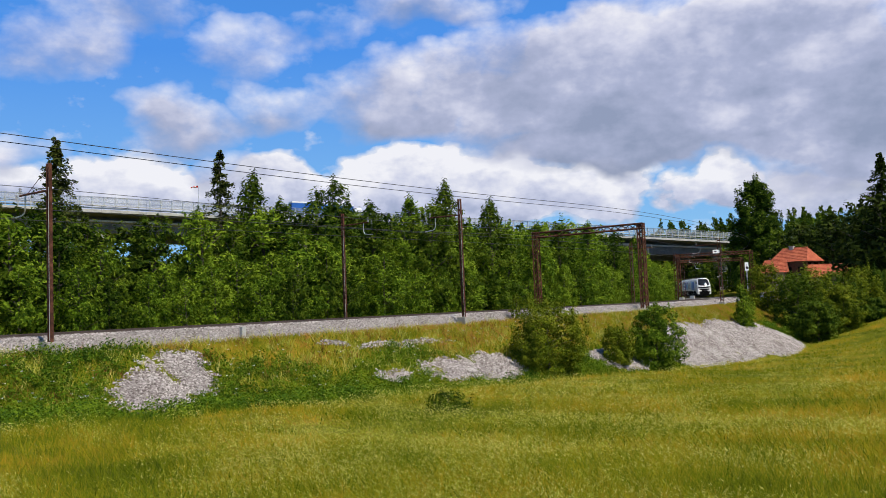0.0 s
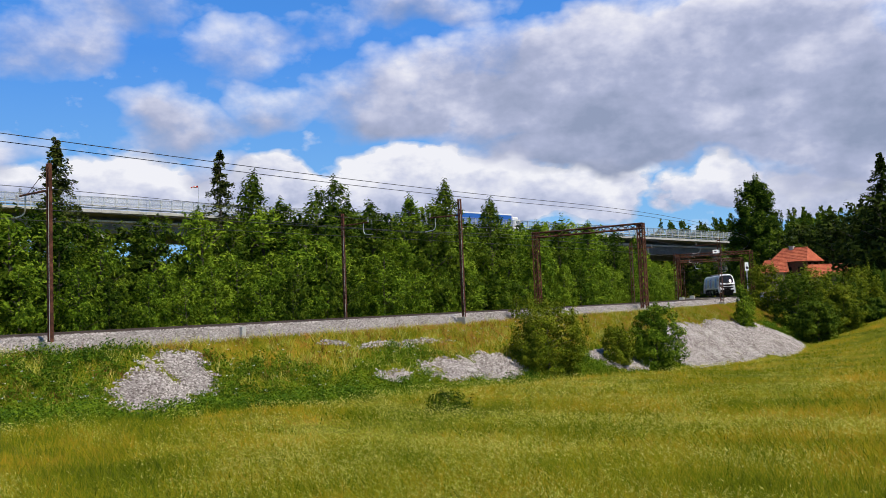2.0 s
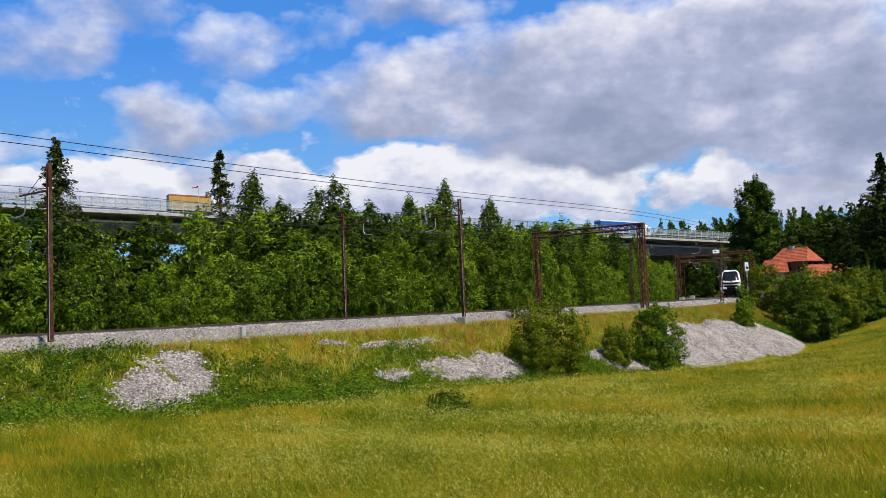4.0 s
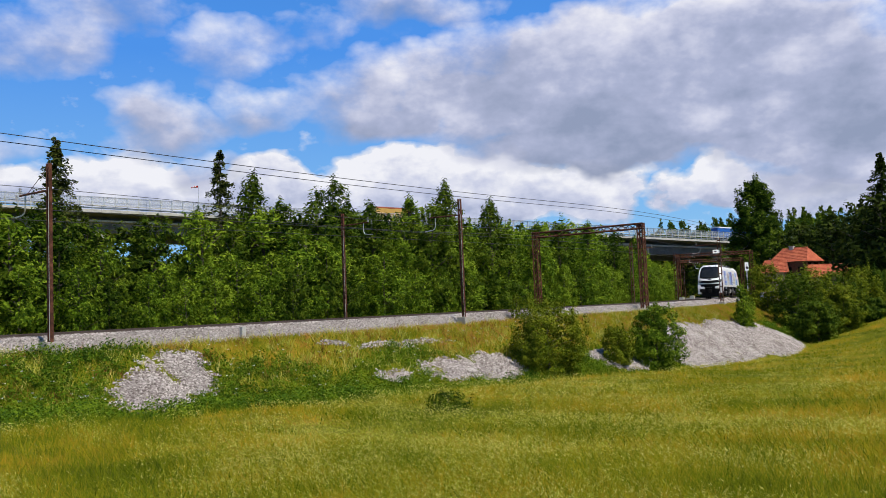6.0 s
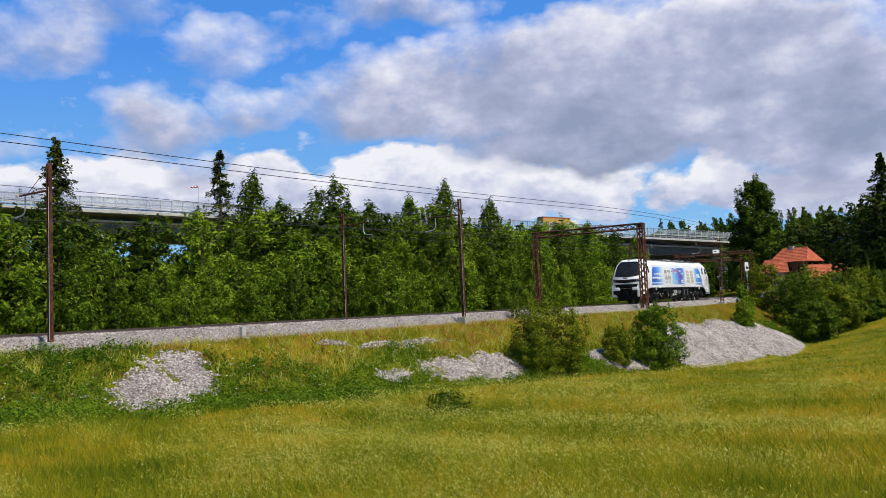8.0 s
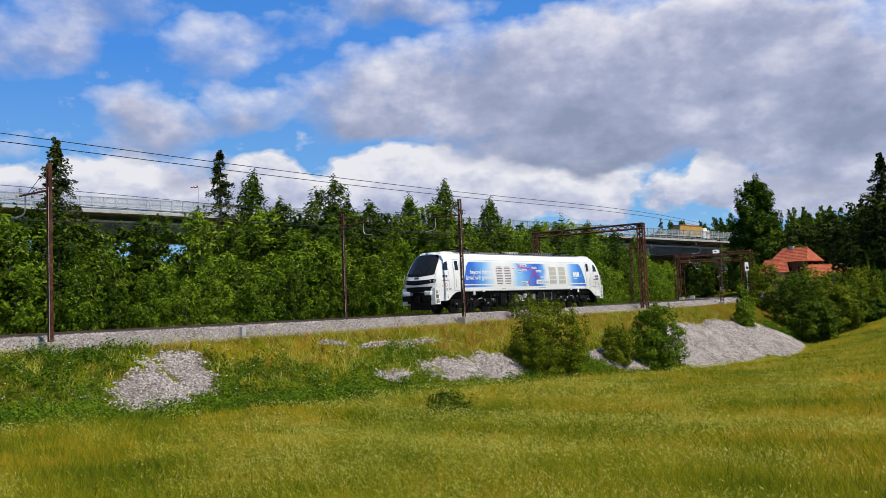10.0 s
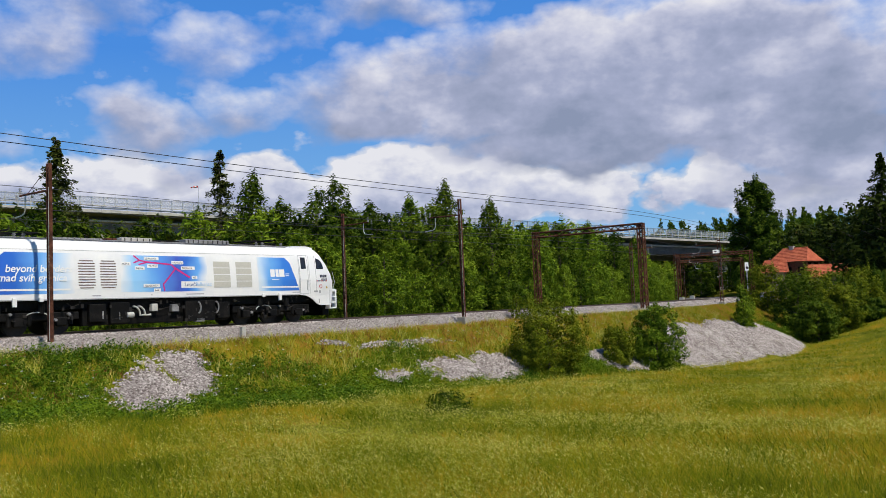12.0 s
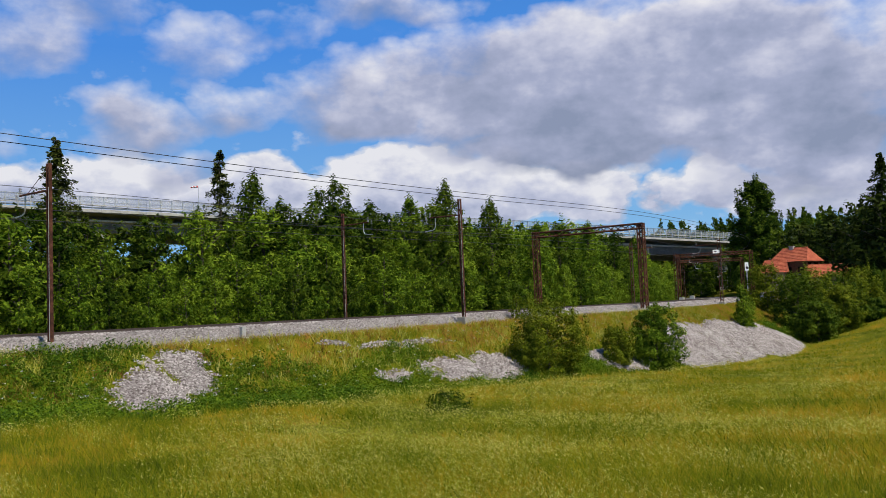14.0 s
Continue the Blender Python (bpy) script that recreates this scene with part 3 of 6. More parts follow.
def side_patch(x0, x1, z0, z1, side, out, nx=2, nz=8, cut=None):
    """A sheet that lies on the body's side; cut: how far its fore edge leans at height z."""
    bm = bmesh.new()
    rows = []
    for i in range(nz + 1):
        z = z0 + (z1 - z0) * i / nz
        a, b = (x0, x1) if cut is None else cut(z, x0, x1)
        rows.append([bm.verts.new((a + (b - a) * j / nx, side * (half_width(z) + out), z)) for j in range(nx + 1)])
    for r, q in zip(rows, rows[1:]):
        for j in range(nx):
            f = (r[j], r[j + 1], q[j + 1], q[j])
            bm.faces.new(f if side < 0 else f[::-1])
    return bm


def letters(name, words, size, at, mat_, parent, side=1, slant=0.0, align="LEFT", bold=0.0):
    cu = bpy.data.curves.new(name, "FONT")
    cu.body, cu.size, cu.shear, cu.align_x, cu.offset = words, size, slant, align, bold
    cu.extrude = 0.002
    tmp = bpy.data.objects.new(name, cu)
    me = bpy.data.meshes.new_from_object(tmp)
    bpy.data.objects.remove(tmp)
    me.materials.clear()
    me.materials.append(mat_)
    ob = new(name, me)
    x, z = at
    lean = math.atan2(half_width(z) - half_width(z + size), size)
    ob.parent = parent
    ob.matrix_basis = Matrix.Translation((x, side * (half_width(z) + 0.02), z)) @ Matrix.Rotation(side * lean, 4, "X") @ Matrix(((-side, 0, 0, 0), (0, 0, side, 0), (0, 1, 0, 0), (0, 0, 0, 1)))
    return ob


WHEELS = []


def build_loco():
    th = thing("locomotive", "white six-axle electric locomotive with blue printed panels, running light", "locomotive")
    # shell, lofted from plan outlines
    zs = [1.46, 1.9, 2.1, 2.35, 2.6, 2.9, 3.2, 3.5, 3.7, 3.85, 3.98, 4.07, 4.12, 4.15]
    us = [-1, -0.97, -0.9, -0.75, -0.55, -0.3, 0, 0.3, 0.55, 0.75, 0.9, 0.97, 1]
    bm = bmesh.new()
    rings = []
    for z in zs:
        fr = [nose(u, min(z, 4.15)) for u in us]
        w = half_width(z)
        mids = [8.3, 4.2, 0, -4.2, -8.3]
        ring = fr + [Vector((x, w, z)) for x in mids] + [Vector((-p.x, -p.y, p.z)) for p in fr] + [Vector((x, -w, z)) for x in mids[::-1]]
        rings.append([bm.verts.new(p) for p in ring])
    n = len(rings[0])
    for r, q in zip(rings, rings[1:]):
        for j in range(n):
            k = (j + 1) % n
            bm.faces.new((r[j], r[k], q[k], q[j]))
    for ring in (rings[0], rings[-1]):
        for j in range(n):
            bm.edges.get((ring[j], ring[(j + 1) % n])).smooth = False
    bm.faces.new(rings[-1])
    bm.faces.new(rings[0][::-1])
    body = part("body", bm, M_WHITE, th, smooth=True)
    for p in body.data.polygons:
        p.use_smooth = abs(p.normal.z) < 0.9
    # raised cab roofs
    for e in (1, -1):
        bm = bmesh.new()
        pts = [(8.25, 4.1), (8.55, 4.2), (9.4, 4.21), (9.9, 4.12), (9.9, 4.0), (8.25, 4.0)]
        va = [bm.verts.new((e * x, 0.93, z)) for x, z in pts]
        vb = [bm.verts.new((e * x, -0.93, z)) for x, z in pts]
        for i in range(len(pts)):
            j = (i + 1) % len(pts)
            bm.faces.new((va[i], va[j], vb[j], vb[i]))
        bm.faces.new(va)
        bm.faces.new(vb)
        bmesh.ops.recalc_face_normals(bm, faces=bm.faces)
        bmesh.ops.bevel(bm, geom=[ed for ed in bm.edges if abs((ed.verts[0].co - ed.verts[1].co).y) < 0.01], offset=0.05, segments=2, affect="EDGES")
        part("cab_roof", bm, M_WHITE, th, smooth=False)

    def front_patch(name, e, z0, z1, u0, u1, mat_, out=0.012, nz=8, nu=12, edge=None, label="", parent=th):
        bm = bmesh.new()
        rows = []
        for i in range(nz + 1):
            rr = []
            for j in range(nu + 1):
                u = u0 + (u1 - u0) * j / nu
                za, zb = (z0, z1) if edge is None else edge(u, z0, z1)
                z = za + (zb - za) * i / nz
                p = nose(u, z, out)
                rr.append(bm.verts.new((e * p.x, e * p.y * 1.004, p.z)))
            rows.append(rr)
        for r, q in zip(rows, rows[1:]):
            for j in range(nu):
                bm.faces.new((r[j], r[j + 1], q[j + 1], q[j]))
        return part(name, bm, mat_, parent, label, smooth=True)
    for e in (1, -1):
        surround = front_patch("windscreen_surround", e, 2.5, 4.13, -0.86, 0.86, M_BLACK, 0.01, edge=lambda u, a, b: (a + 0.18 * abs(u) ** 2, b))
        front_patch("windscreen", e, 2.68, 3.98, -0.76, 0.76, M_GLASS, 0.02, parent=surround, edge=lambda u, a, b: (a + 0.14 * abs(u) ** 2, b), label="dark laminated windscreen glass")
        for s in (-0.35, 0.4):
            a, b = nose(s, 2.66, 0.04), nose(s + 0.18, 3.25, 0.05)
            bm = bmesh.new()
            tube(bm, (e * a.x, e * a.y, a.z), (e * b.x, e * b.y, b.z), 0.014, n=5)
            part("wiper", bm, M_BLACK, surround)
        band = front_patch("lamp_band", e, 1.95, 2.33, -0.93, 0.93, M_BLACK, 0.012, nz=4, edge=lambda u, a, b: (a + 0.16 * abs(u) ** 1.5, b + 0.08 * abs(u) ** 2 - 0.06))
        for u in (-0.86, -0.74, 0.74, 0.86):
            p = nose(u, 2.2, 0.02)
            bm = bmesh.new()
            bmesh.ops.create_uvsphere(bm, u_segments=10, v_segments=6, radius=0.055, matrix=Matrix.Translation((e * p.x, e * p.y, p.z)) @ Matrix.Diagonal((0.4, 1, 1, 1)))
            part("headlamp", bm, M_LAMP, band, "clear round headlamp", smooth=True)
        p = nose(0, 4.08, 0.02)
        bm = bmesh.new()
        box(bm, (e * p.x - 0.05, -0.12, 4.02), (e * p.x + 0.05, 0.12, 4.12), 0.02)
        part("top_lamp", bm, M_LAMP, th, "small white lamp over the windscreen")
        front_patch("emblem", e, 2.36, 2.47, -0.13, 0.16, M_TEXT_D, 0.02, nz=1, nu=3)
        # lower front: dark coupler recess, white step blocks, buffers
        bm = bmesh.new()
        box(bm, (min(e * 10.2, e * 11.05), -1.12, 0.75), (max(e * 10.2, e * 11.05), 1.12, 1.5), 0.05)
        box(bm, (min(e * 10.5, e * 11.0), -0.95, 0.3), (max(e * 10.5, e * 11.0), 0.95, 0.8), 0.06)
        box(bm, (min(e * 11.0, e * 11.35), -0.2, 0.8), (max(e * 11.0, e * 11.35), 0.2, 1.2), 0.04)
        part("coupler_beam", bm, M_BLACK, th)
        front_patch("chin", e, 1.48, 1.84, -0.8, 0.8, M_BLACK, 0.014, nz=3)
        front_patch("chin_grille", e, 1.47, 1.74, -0.72, 0.72, M_BLACK, 0.018, nz=2)
        for s in (-1, 1):
            bm = bmesh.new()
            tube(bm, (e * 11.0, s * 0.88, 1.06), (e * 11.45, s * 0.88, 1.06), 0.11, 0.09, 12)
            part("buffer_stem", bm, M_BLACK, th)
            bm = bmesh.new()
            box(bm, (min(e * 11.42, e * 11.5), s * 0.88 - 0.3, 0.9), (max(e * 11.42, e * 11.5), s * 0.88 + 0.3, 1.26), 0.035)
            part("buffer_head", bm, M_BLACK, th)
            bm = bmesh.new()
            box(bm, (min(e * 11.02, e * 11.36), s * 0.9 - 0.27, 1.27), (max(e * 11.02, e * 11.36), s * 0.9 + 0.27, 1.56), 0.05)
            part("buffer_cover", bm, M_WHITE, th)
    # skirts, steps, doors and windows at both ends and sides
    for e in (1, -1):
        for s in (1, -1):
            pts = [(8.45, 1.48), (8.92, 1.41), (9.15, 1.33), (9.38, 1.2), (9.7, 0.95), (9.85, 0.89), (10.05, 0.87), (10.74, 0.86), (10.84, 1.48)]
            bm = bmesh.new()
            va = [bm.verts.new((e * x, s * 1.425, z)) for x, z in pts]
            vb = [bm.verts.new((e * x, s * 1.36, z)) for x, z in pts]
            bm.faces.new(va)
            bm.faces.new(vb[::-1])
            for i in range(len(pts)):
                j = (i + 1) % len(pts)
                bm.faces.new((va[j], va[i], vb[i], vb[j]))
            bmesh.ops.recalc_face_normals(bm, faces=bm.faces)
            part("skirt", bm, M_WHITE, th)
            lad = bmesh.new()
            for x in (10.62, 11.08):
                box(lad, (min(e * x, e * (x + 0.09)), s * 1.25 - 0.19, 0.65), (max(e * x, e * (x + 0.09)), s * 1.25 + 0.19, 1.74), 0.01)
            for z in (0.66, 0.98, 1.3, 1.62):
                box(lad, (min(e * 10.62, e * 11.17), s * 1.25 - 0.19, z), (max(e * 10.62, e * 11.17), s * 1.25 + 0.19, z + 0.07))
            box(lad, (min(e * 10.6, e * 11.1), s * 1.25 - 0.19, 1.66), (max(e * 10.6, e * 11.1), s * 1.25 + 0.17, 1.78), 0.01)
            steps = part("step_ladder", lad, M_WHITE, th, "white steel step ladder")
            bm = bmesh.new()
            box(bm, (min(e * 10.66, e * 11.1), s * 1.1 - 0.02, 0.7), (max(e * 10.66, e * 11.1), s * 1.1 + 0.02, 1.66))
            part("step_back", bm, M_BLACK, steps)
            bm = bmesh.new()
            tube(bm, (e * 11.0, s * 1.32, 1.7), (e * 11.12, s * 1.36, 2.2), 0.016, n=6)
            tube(bm, (e * 11.12, s * 1.36, 2.2), (e * 10.95, s * 1.36, 2.75), 0.016, n=6)
            part("handrail", bm, M_GALV, th)
            door = part("cab_door", side_patch(*sorted((e * 8.47, e * 9.1)), 1.5, 3.66, s, 0.004, 1), M_SEAM, th)
            part("door_leaf", side_patch(*sorted((e * 8.5, e * 9.07)), 1.53, 3.63, s, 0.010, 1), M_WHITE, door)
            part("door_window", side_patch(*sorted((e * 8.59, e * 8.95)), 2.9, 3.54, s, 0.016, 1), M_GLASS, door, "dark door window")
            bm = bmesh.new()
            tube(bm, (e * 8.95, s * (half_width(2.2) + 0.05), 1.75), (e * 8.95, s * (half_width(2.2) + 0.05), 2.3), 0.014, n=5)
            part("door_handle", bm, M_GALV, door)
            for x in (8.4, 9.16):
                bm = bmesh.new()
                tube(bm, (e * x, s * 1.47, 1.5), (e * x, s * 1.47, 2.4), 0.013, n=5)
                tube(bm, (e * x, s * 1.47, 2.4), (e * x, s * 1.33, 3.6), 0.013, n=5)
                part("grab_rail", bm, M_WHITE, th)

            def quarter(z, a, b):
                f = (z - 2.9) / 0.6
                if e > 0:
                    return 9.72, 9.78 + 0.46 * math.sqrt(max(0, 1 - f * f))
                return -9.78 - 0.46 * math.sqrt(max(0, 1 - f * f)), -9.72
            part("cab_window", side_patch(0, 0, 2.9, 3.5, s, 0.012, 2, 8, cut=quarter), M_GLASS, th, "dark rounded cab side window")
            # small marks below the cab window
            em = bmesh.new()
            for i, (dx, w_) in enumerate(((0, 0.14), (0.2, 0.1), (0.34, 0.16))):
                x = 10.33 - dx if e > 0 else -9.95 - dx
                box(em, (x - w_, s * (half_width(2.5) + 0.008) - 0.004, 2.42), (x, s * (half_width(2.5) + 0.008) + 0.004, 2.58))
            part("emblem", em, M_TEXT_D, th)
            for i in range(8):
                bm = bmesh.new()
                x = e * (9.72 + 0.1 * i)
                box(bm, (x - 0.035, s * 1.437 - 0.004, 2.2), (x + 0.035, s * 1.437 + 0.004, 2.26))
                part("flag_mark", bm, (M_RED, M_TEXT_B, M_TEXT_D, M_RED)[i % 4], th)
            bm = bmesh.new()
            bmesh.ops.create_circle(bm, cap_ends=True, radius=0.11, segments=16, matrix=Matrix.Translation((e * 9.98, s * 1.44, 1.92)) @ Matrix.Rotation(math.pi / 2, 4, "X"))
            sign = part("round_sign", bm, M_RED, th)
            bm = bmesh.new()
            bmesh.ops.create_circle(bm, cap_ends=True, radius=0.075, segments=16, matrix=Matrix.Translation((e * 9.98, s * 1.444, 1.92)) @ Matrix.Rotation(math.pi / 2, 4, "X"))
            part("sign_field", bm, M_TEXT, sign)
            bm = bmesh.new()
            bmesh.ops.create_circle(bm, cap_ends=True, radius=0.1, segments=3, matrix=Matrix.Translation((e * 10.42, s * 1.44, 1.86)) @ Matrix.Rotation(math.pi / 2, 4, "X") @ Matrix.Rotation(math.pi / 2, 4, "Z"))
            part("warning_triangle", bm, M_YEL, th)
            for x0, x1, z0, z1, m_ in ((9.45, 9.75, 1.6, 1.69, M_SEAM), (9.86, 9.96, 1.55, 1.7, M_SEAM), (9.8, 9.87, 1.0, 1.22, M_SEAM)):
                bm = bmesh.new()
                box(bm, (min(e * x0, e * x1), s * 1.437 - 0.004, z0), (max(e * x0, e * x1), s * 1.437 + 0.004, z1))
                part("plate", bm, m_, th)
            part("seam", side_patch(e * 9.66 - 0.012, e * 9.66 + 0.012, 1.6, 3.9, s, 0.004, 1), M_SEAM, th)
    # printed panels, grilles
    for s in (1, -1):
        def lean_fore(z, a, b):
            return a, 8.22 - 0.66 * (z - 1.73) / 1.77 - 0.22 * max(0, (z - 3.2) / 0.3)

        def lean_aft(z, a, b):
            return -8.4 + 0.7 * (z - 1.71) / 1.8 + 0.22 * max(0, (z - 3.2) / 0.3), b
        pa = part("slogan_panel", side_patch(4.4, 8.2, 1.73, 3.5, s, 0.006, 8, 12, lean_fore), M_FILM_A, th, "blue printed panel with a white slogan")
        pb = part("map_panel", side_patch(-2.45, 2.22, 1.76, 3.46, s, 0.006, 8, 10), M_FILM_B, th, "blue printed panel with a magenta route map")
        pc = part("emblem_panel", side_patch(-8.4, -5.6, 1.71, 3.5, s, 0.006, 8, 12, lean_aft), M_FILM_C, th, "blue printed panel fading to white")
        part("stripe", side_patch(4.6, 8.12, 1.87, 1.95, s, 0.010, 1, 2), M_TEXT, pa)
        part("stripe", side_patch(-8.3, -5.8, 1.87, 1.95, s, 0.010, 1, 2), M_TEXT, pc)
        if s > 0:
            letters("slogan", "beyond borders", 0.44, (7.36, 2.66), M_TEXT, pa, s, 0.2, bold=0.006)
            letters("slogan", "iznad svih granica", 0.44, (7.84, 2.27), M_TEXT, pa, s, 0.2, bold=0.006)
        # plain marks in place of the emblem
        for dx, w_ in ((0, 0.3), (0.36, 0.2), (0.6, 0.36)):
            x1 = -6.42 - dx
            part("emblem", side_patch(x1 - w_, x1, 2.46, 2.86, s, 0.011, 1, 2), M_TEXT, pc)
        for z in (2.6, 2.5):
            part("caption_bar", side_patch(-7.72, -7.45, z, z + 0.035, s, 0.011, 1, 1), M_TEXT, pc)
        part("caption_bar", side_patch(-7.0, -6.5, 2.3, 2.335, s, 0.011, 1, 1), M_TEXT, pc)

        def line(a, b, w_):
            (xa, za), (xb, zb) = a, b
            bm = bmesh.new()
            d = Vector((xb - xa, zb - za)).normalized() * w_
            last = None
            for i in range(9):
                x, z = xa + (xb - xa) * i / 8, za + (zb - za) * i / 8
                q = [bm.verts.new((x + k * d.y, s * (half_width(z - k * d.x) + 0.013), z - k * d.x)) for k in (-1, 1)]
                if last:
                    bm.faces.new((*last, *q[::-1]))
                last = q
            bmesh.ops.recalc_face_normals(bm, faces=bm.faces)
            part("route_line", bm, M_MAGENTA, pb)
        stops_ = {"a": (1.52, 3.45), "b": (1.24, 3.23), "koper": (1.55, 3.1), "rijeka": (1.3, 3.03), "zagreb": (0.81, 3.15), "novi": (-0.42, 3.05), "bel": (-0.66, 2.86), "nis": (-1.42, 2.42), "pod": (0.06, 2.1), "bar": (-0.02, 1.8)}
        for a, b, w_ in (("a", "b", 0.05), ("b", "koper", 0.04), ("b", "zagreb", 0.045), ("zagreb", "rijeka", 0.04), ("zagreb", "novi", 0.05), ("novi", "bel", 0.05), ("bel", "nis", 0.06), ("bel", "pod", 0.05), ("pod", "bar", 0.05)):
            line(stops_[a], stops_[b], w_ * 0.72)
        for words, x, z, w_ in (("LJUBLJANA", 1.0, 3.28, 0.78), ("KOPER", 2.2, 3.02, 0.5), ("RIJEKA", 1.5, 2.82, 0.5), ("ZAGREB", 0.86, 2.92, 0.56), ("NOVI SAD", -0.45, 3.1, 0.66), ("BELGRADE", -0.95, 2.84, 0.78), ("NIŠ", -1.52, 2.38, 0.32), ("PODGORICA", 1.1, 2.0, 0.86), ("BAR", 0.56, 1.78, 0.36)):
            tag = part("place_tag", side_patch(x - w_, x, z - 0.035, z + 0.125, s, 0.016, 1, 2), M_TEXT, pb)
            if s > 0:
                letters("place_name", words, 0.12, (x - 0.06, z), M_TEXT_D, pb, s)
        part("name_band", side_patch(-2.35, -0.92, 1.92, 2.24, s, 0.014, 1, 4), M_TEXT, pb)
        if s > 0:
            letters("name_letters", "Leteći", 0.27, (-1.1, 2.0), M_TEXT_B, pb, s)
            letters("name_letters", "Balkanac", 0.27, (-1.72, 2.0), M_TEXT_P, pb, s)
            letters("power_mark", "500kN", 0.17, (-9.98, 2.28), M_TEXT_D, th, s)
        for x0, x1 in ((3.42, 4.26), (2.4, 3.24)):
            g = part("louvre", side_patch(x0, x1, 1.9, 3.25, s, 0.005, 1, 6), M_WHITE, th, "white louvred grille with dark slits")
            for i in range(11):
                z = 1.95 + 0.12 * i
                inset = 0.1 if i in (0, 10) else 0.03
                part("slat", side_patch(x0 + inset, x1 - inset, z, z + 0.045, s, 0.012, 1, 1), M_SLIT, g)
        for x0, x1 in ((-3.82, -2.82), (-5.18, -4.19)):
            g = part("filter_frame", side_patch(x0 - 0.03, x1 + 0.03, 1.88, 3.28, s, 0.005, 1, 6), M_WHITE, th)
            for i in range(4):
                z = 1.92 + 0.337 * i
                part("filter_cell", side_patch(x0, x1, z, z + 0.30, s, 0.012, 1, 2), M_MESH, g, "beige filter mesh")
        part("sill_strip", side_patch(-8.45, 8.45, 1.46, 1.5, s, 0.012, 1, 1), M_SEAM, th)
        part("roof_seam", side_patch(-8.2, 8.2, 3.62, 3.635, s, 0.006, 1, 1), M_SEAM, th)
        for x in (7.0, 5.9, -5.9, -7.0):
            bm = bmesh.new()
            box(bm, (x - 0.09, s * 1.46 - 0.05, 1.2 if abs(x) > 6.5 else 1.4), (x + 0.09, s * 1.46 + 0.05, 1.58), 0.015)
            part("lifting_lug", bm, M_WHITE, th)
        for i, (x, w_) in enumerate(((0.7, 0.05), (2.1, 0.03), (-1.2, 1.0), (3.6, 0.4), (-7.9, 0.5))):
            part("caption_bar", side_patch(x - w_, x, 1.6, 1.64, s, 0.01, 1, 1), M_SEAM, th)
    # roof gear
    bm = bmesh.new()
    box(bm, (-8.1, -0.75, 4.12), (8.1, 0.75, 4.19), 0.02)
    part("roof_walk", bm, M_GREY, th)
    for x0, x1, w_, z1, m_, lb in ((-4.25, -1.65, 0.8, 4.36, M_GREY, ""), (0.15, 1.75, 0.72, 4.34, M_CONC, "pale ribbed roof box"), (-1.5, 0.05, 0.5, 4.28, M_BLACK, ""), (1.9, 2.4, 0.6, 4.3, M_RUST, ""), (2.6, 5.0, 0.55, 4.26, M_GREY, ""), (-7.6, -5.2, 0.5, 4.27, M_BLACK, "")):
        bm = bmesh.new()
        box(bm, (x0, -w_, 4.15), (x1, w_, z1), 0.03)
        gear = part("roof_box", bm, m_, th, lb)
        k = int((x1 - x0) / 0.28)
        for i in range(k):
            bm = bmesh.new()
            x = x0 + (i + 0.5) * (x1 - x0) / k
            box(bm, (x - 0.02, -w_ - 0.02, 4.17), (x + 0.02, w_ + 0.02, z1 - 0.03))
            part("rib", bm, M_BLACK, gear)
    for e in (1, -1):
        bm = bmesh.new()
        for y in (-0.45, 0.45):
            tube(bm, (e * 7.6, y, 4.3), (e * 5.4, y * 0.9, 4.42), 0.03, n=6)
            tube(bm, (e * 5.4, y * 0.9, 4.42), (e * 7.2, y * 0.6, 4.48), 0.025, n=6)
        for x in (6.95, 7.3):
            tube(bm, (e * x, -0.85, 4.48), (e * x, 0.85, 4.48), 0.03, n=6)
        for x in (5.6, 7.6):
            tube(bm, (e * x, -0.5, 4.25), (e * x, 0.5, 4.25), 0.035, n=6)
        part("pantograph", bm, M_BLACK, th, "folded dark pantograph")
        for x in (6.2, 6.6, 7.9):
            bm = bmesh.new()
            for i in range(4):
                tube(bm, (e * x, 0.55, 4.19 + i * 0.05), (e * x, 0.55, 4.22 + i * 0.05), 0.09 if i % 2 == 0 else 0.06, n=10)
            part("insulator", bm, M_GREY, th)
    # bogies
    for e in (1, -1):
        bg = bmesh.new()
        for s in (1, -1):
            box(bg, (min(e * 4.1, e * 9.3), s * 1.1 - 0.09, 0.62), (max(e * 4.1, e * 9.3), s * 1.1 + 0.09, 0.95), 0.04)
            for x in (4.9, 6.7, 8.5):
                box(bg, (e * x - 0.24, s * 1.18 - 0.12, 0.36), (e * x + 0.24, s * 1.18 + 0.12, 0.74), 0.05)
                for dx in (-0.42, 0.42):
                    tube(bg, (e * x + dx, s * 1.16, 0.42), (e * x + dx, s * 1.16, 0.82), 0.1, n=10)
            for x in (5.8, 7.6):
                tube(bg, (e * x, s * 1.2, 0.9), (e * x, s * 1.2, 1.32), 0.16, n=12)
        box(bg, (min(e * 4.3, e * 9.1), -0.9, 0.55), (max(e * 4.3, e * 9.1), 0.9, 1.1))
        bogie = part("bogie", bg, M_BLACK, th)
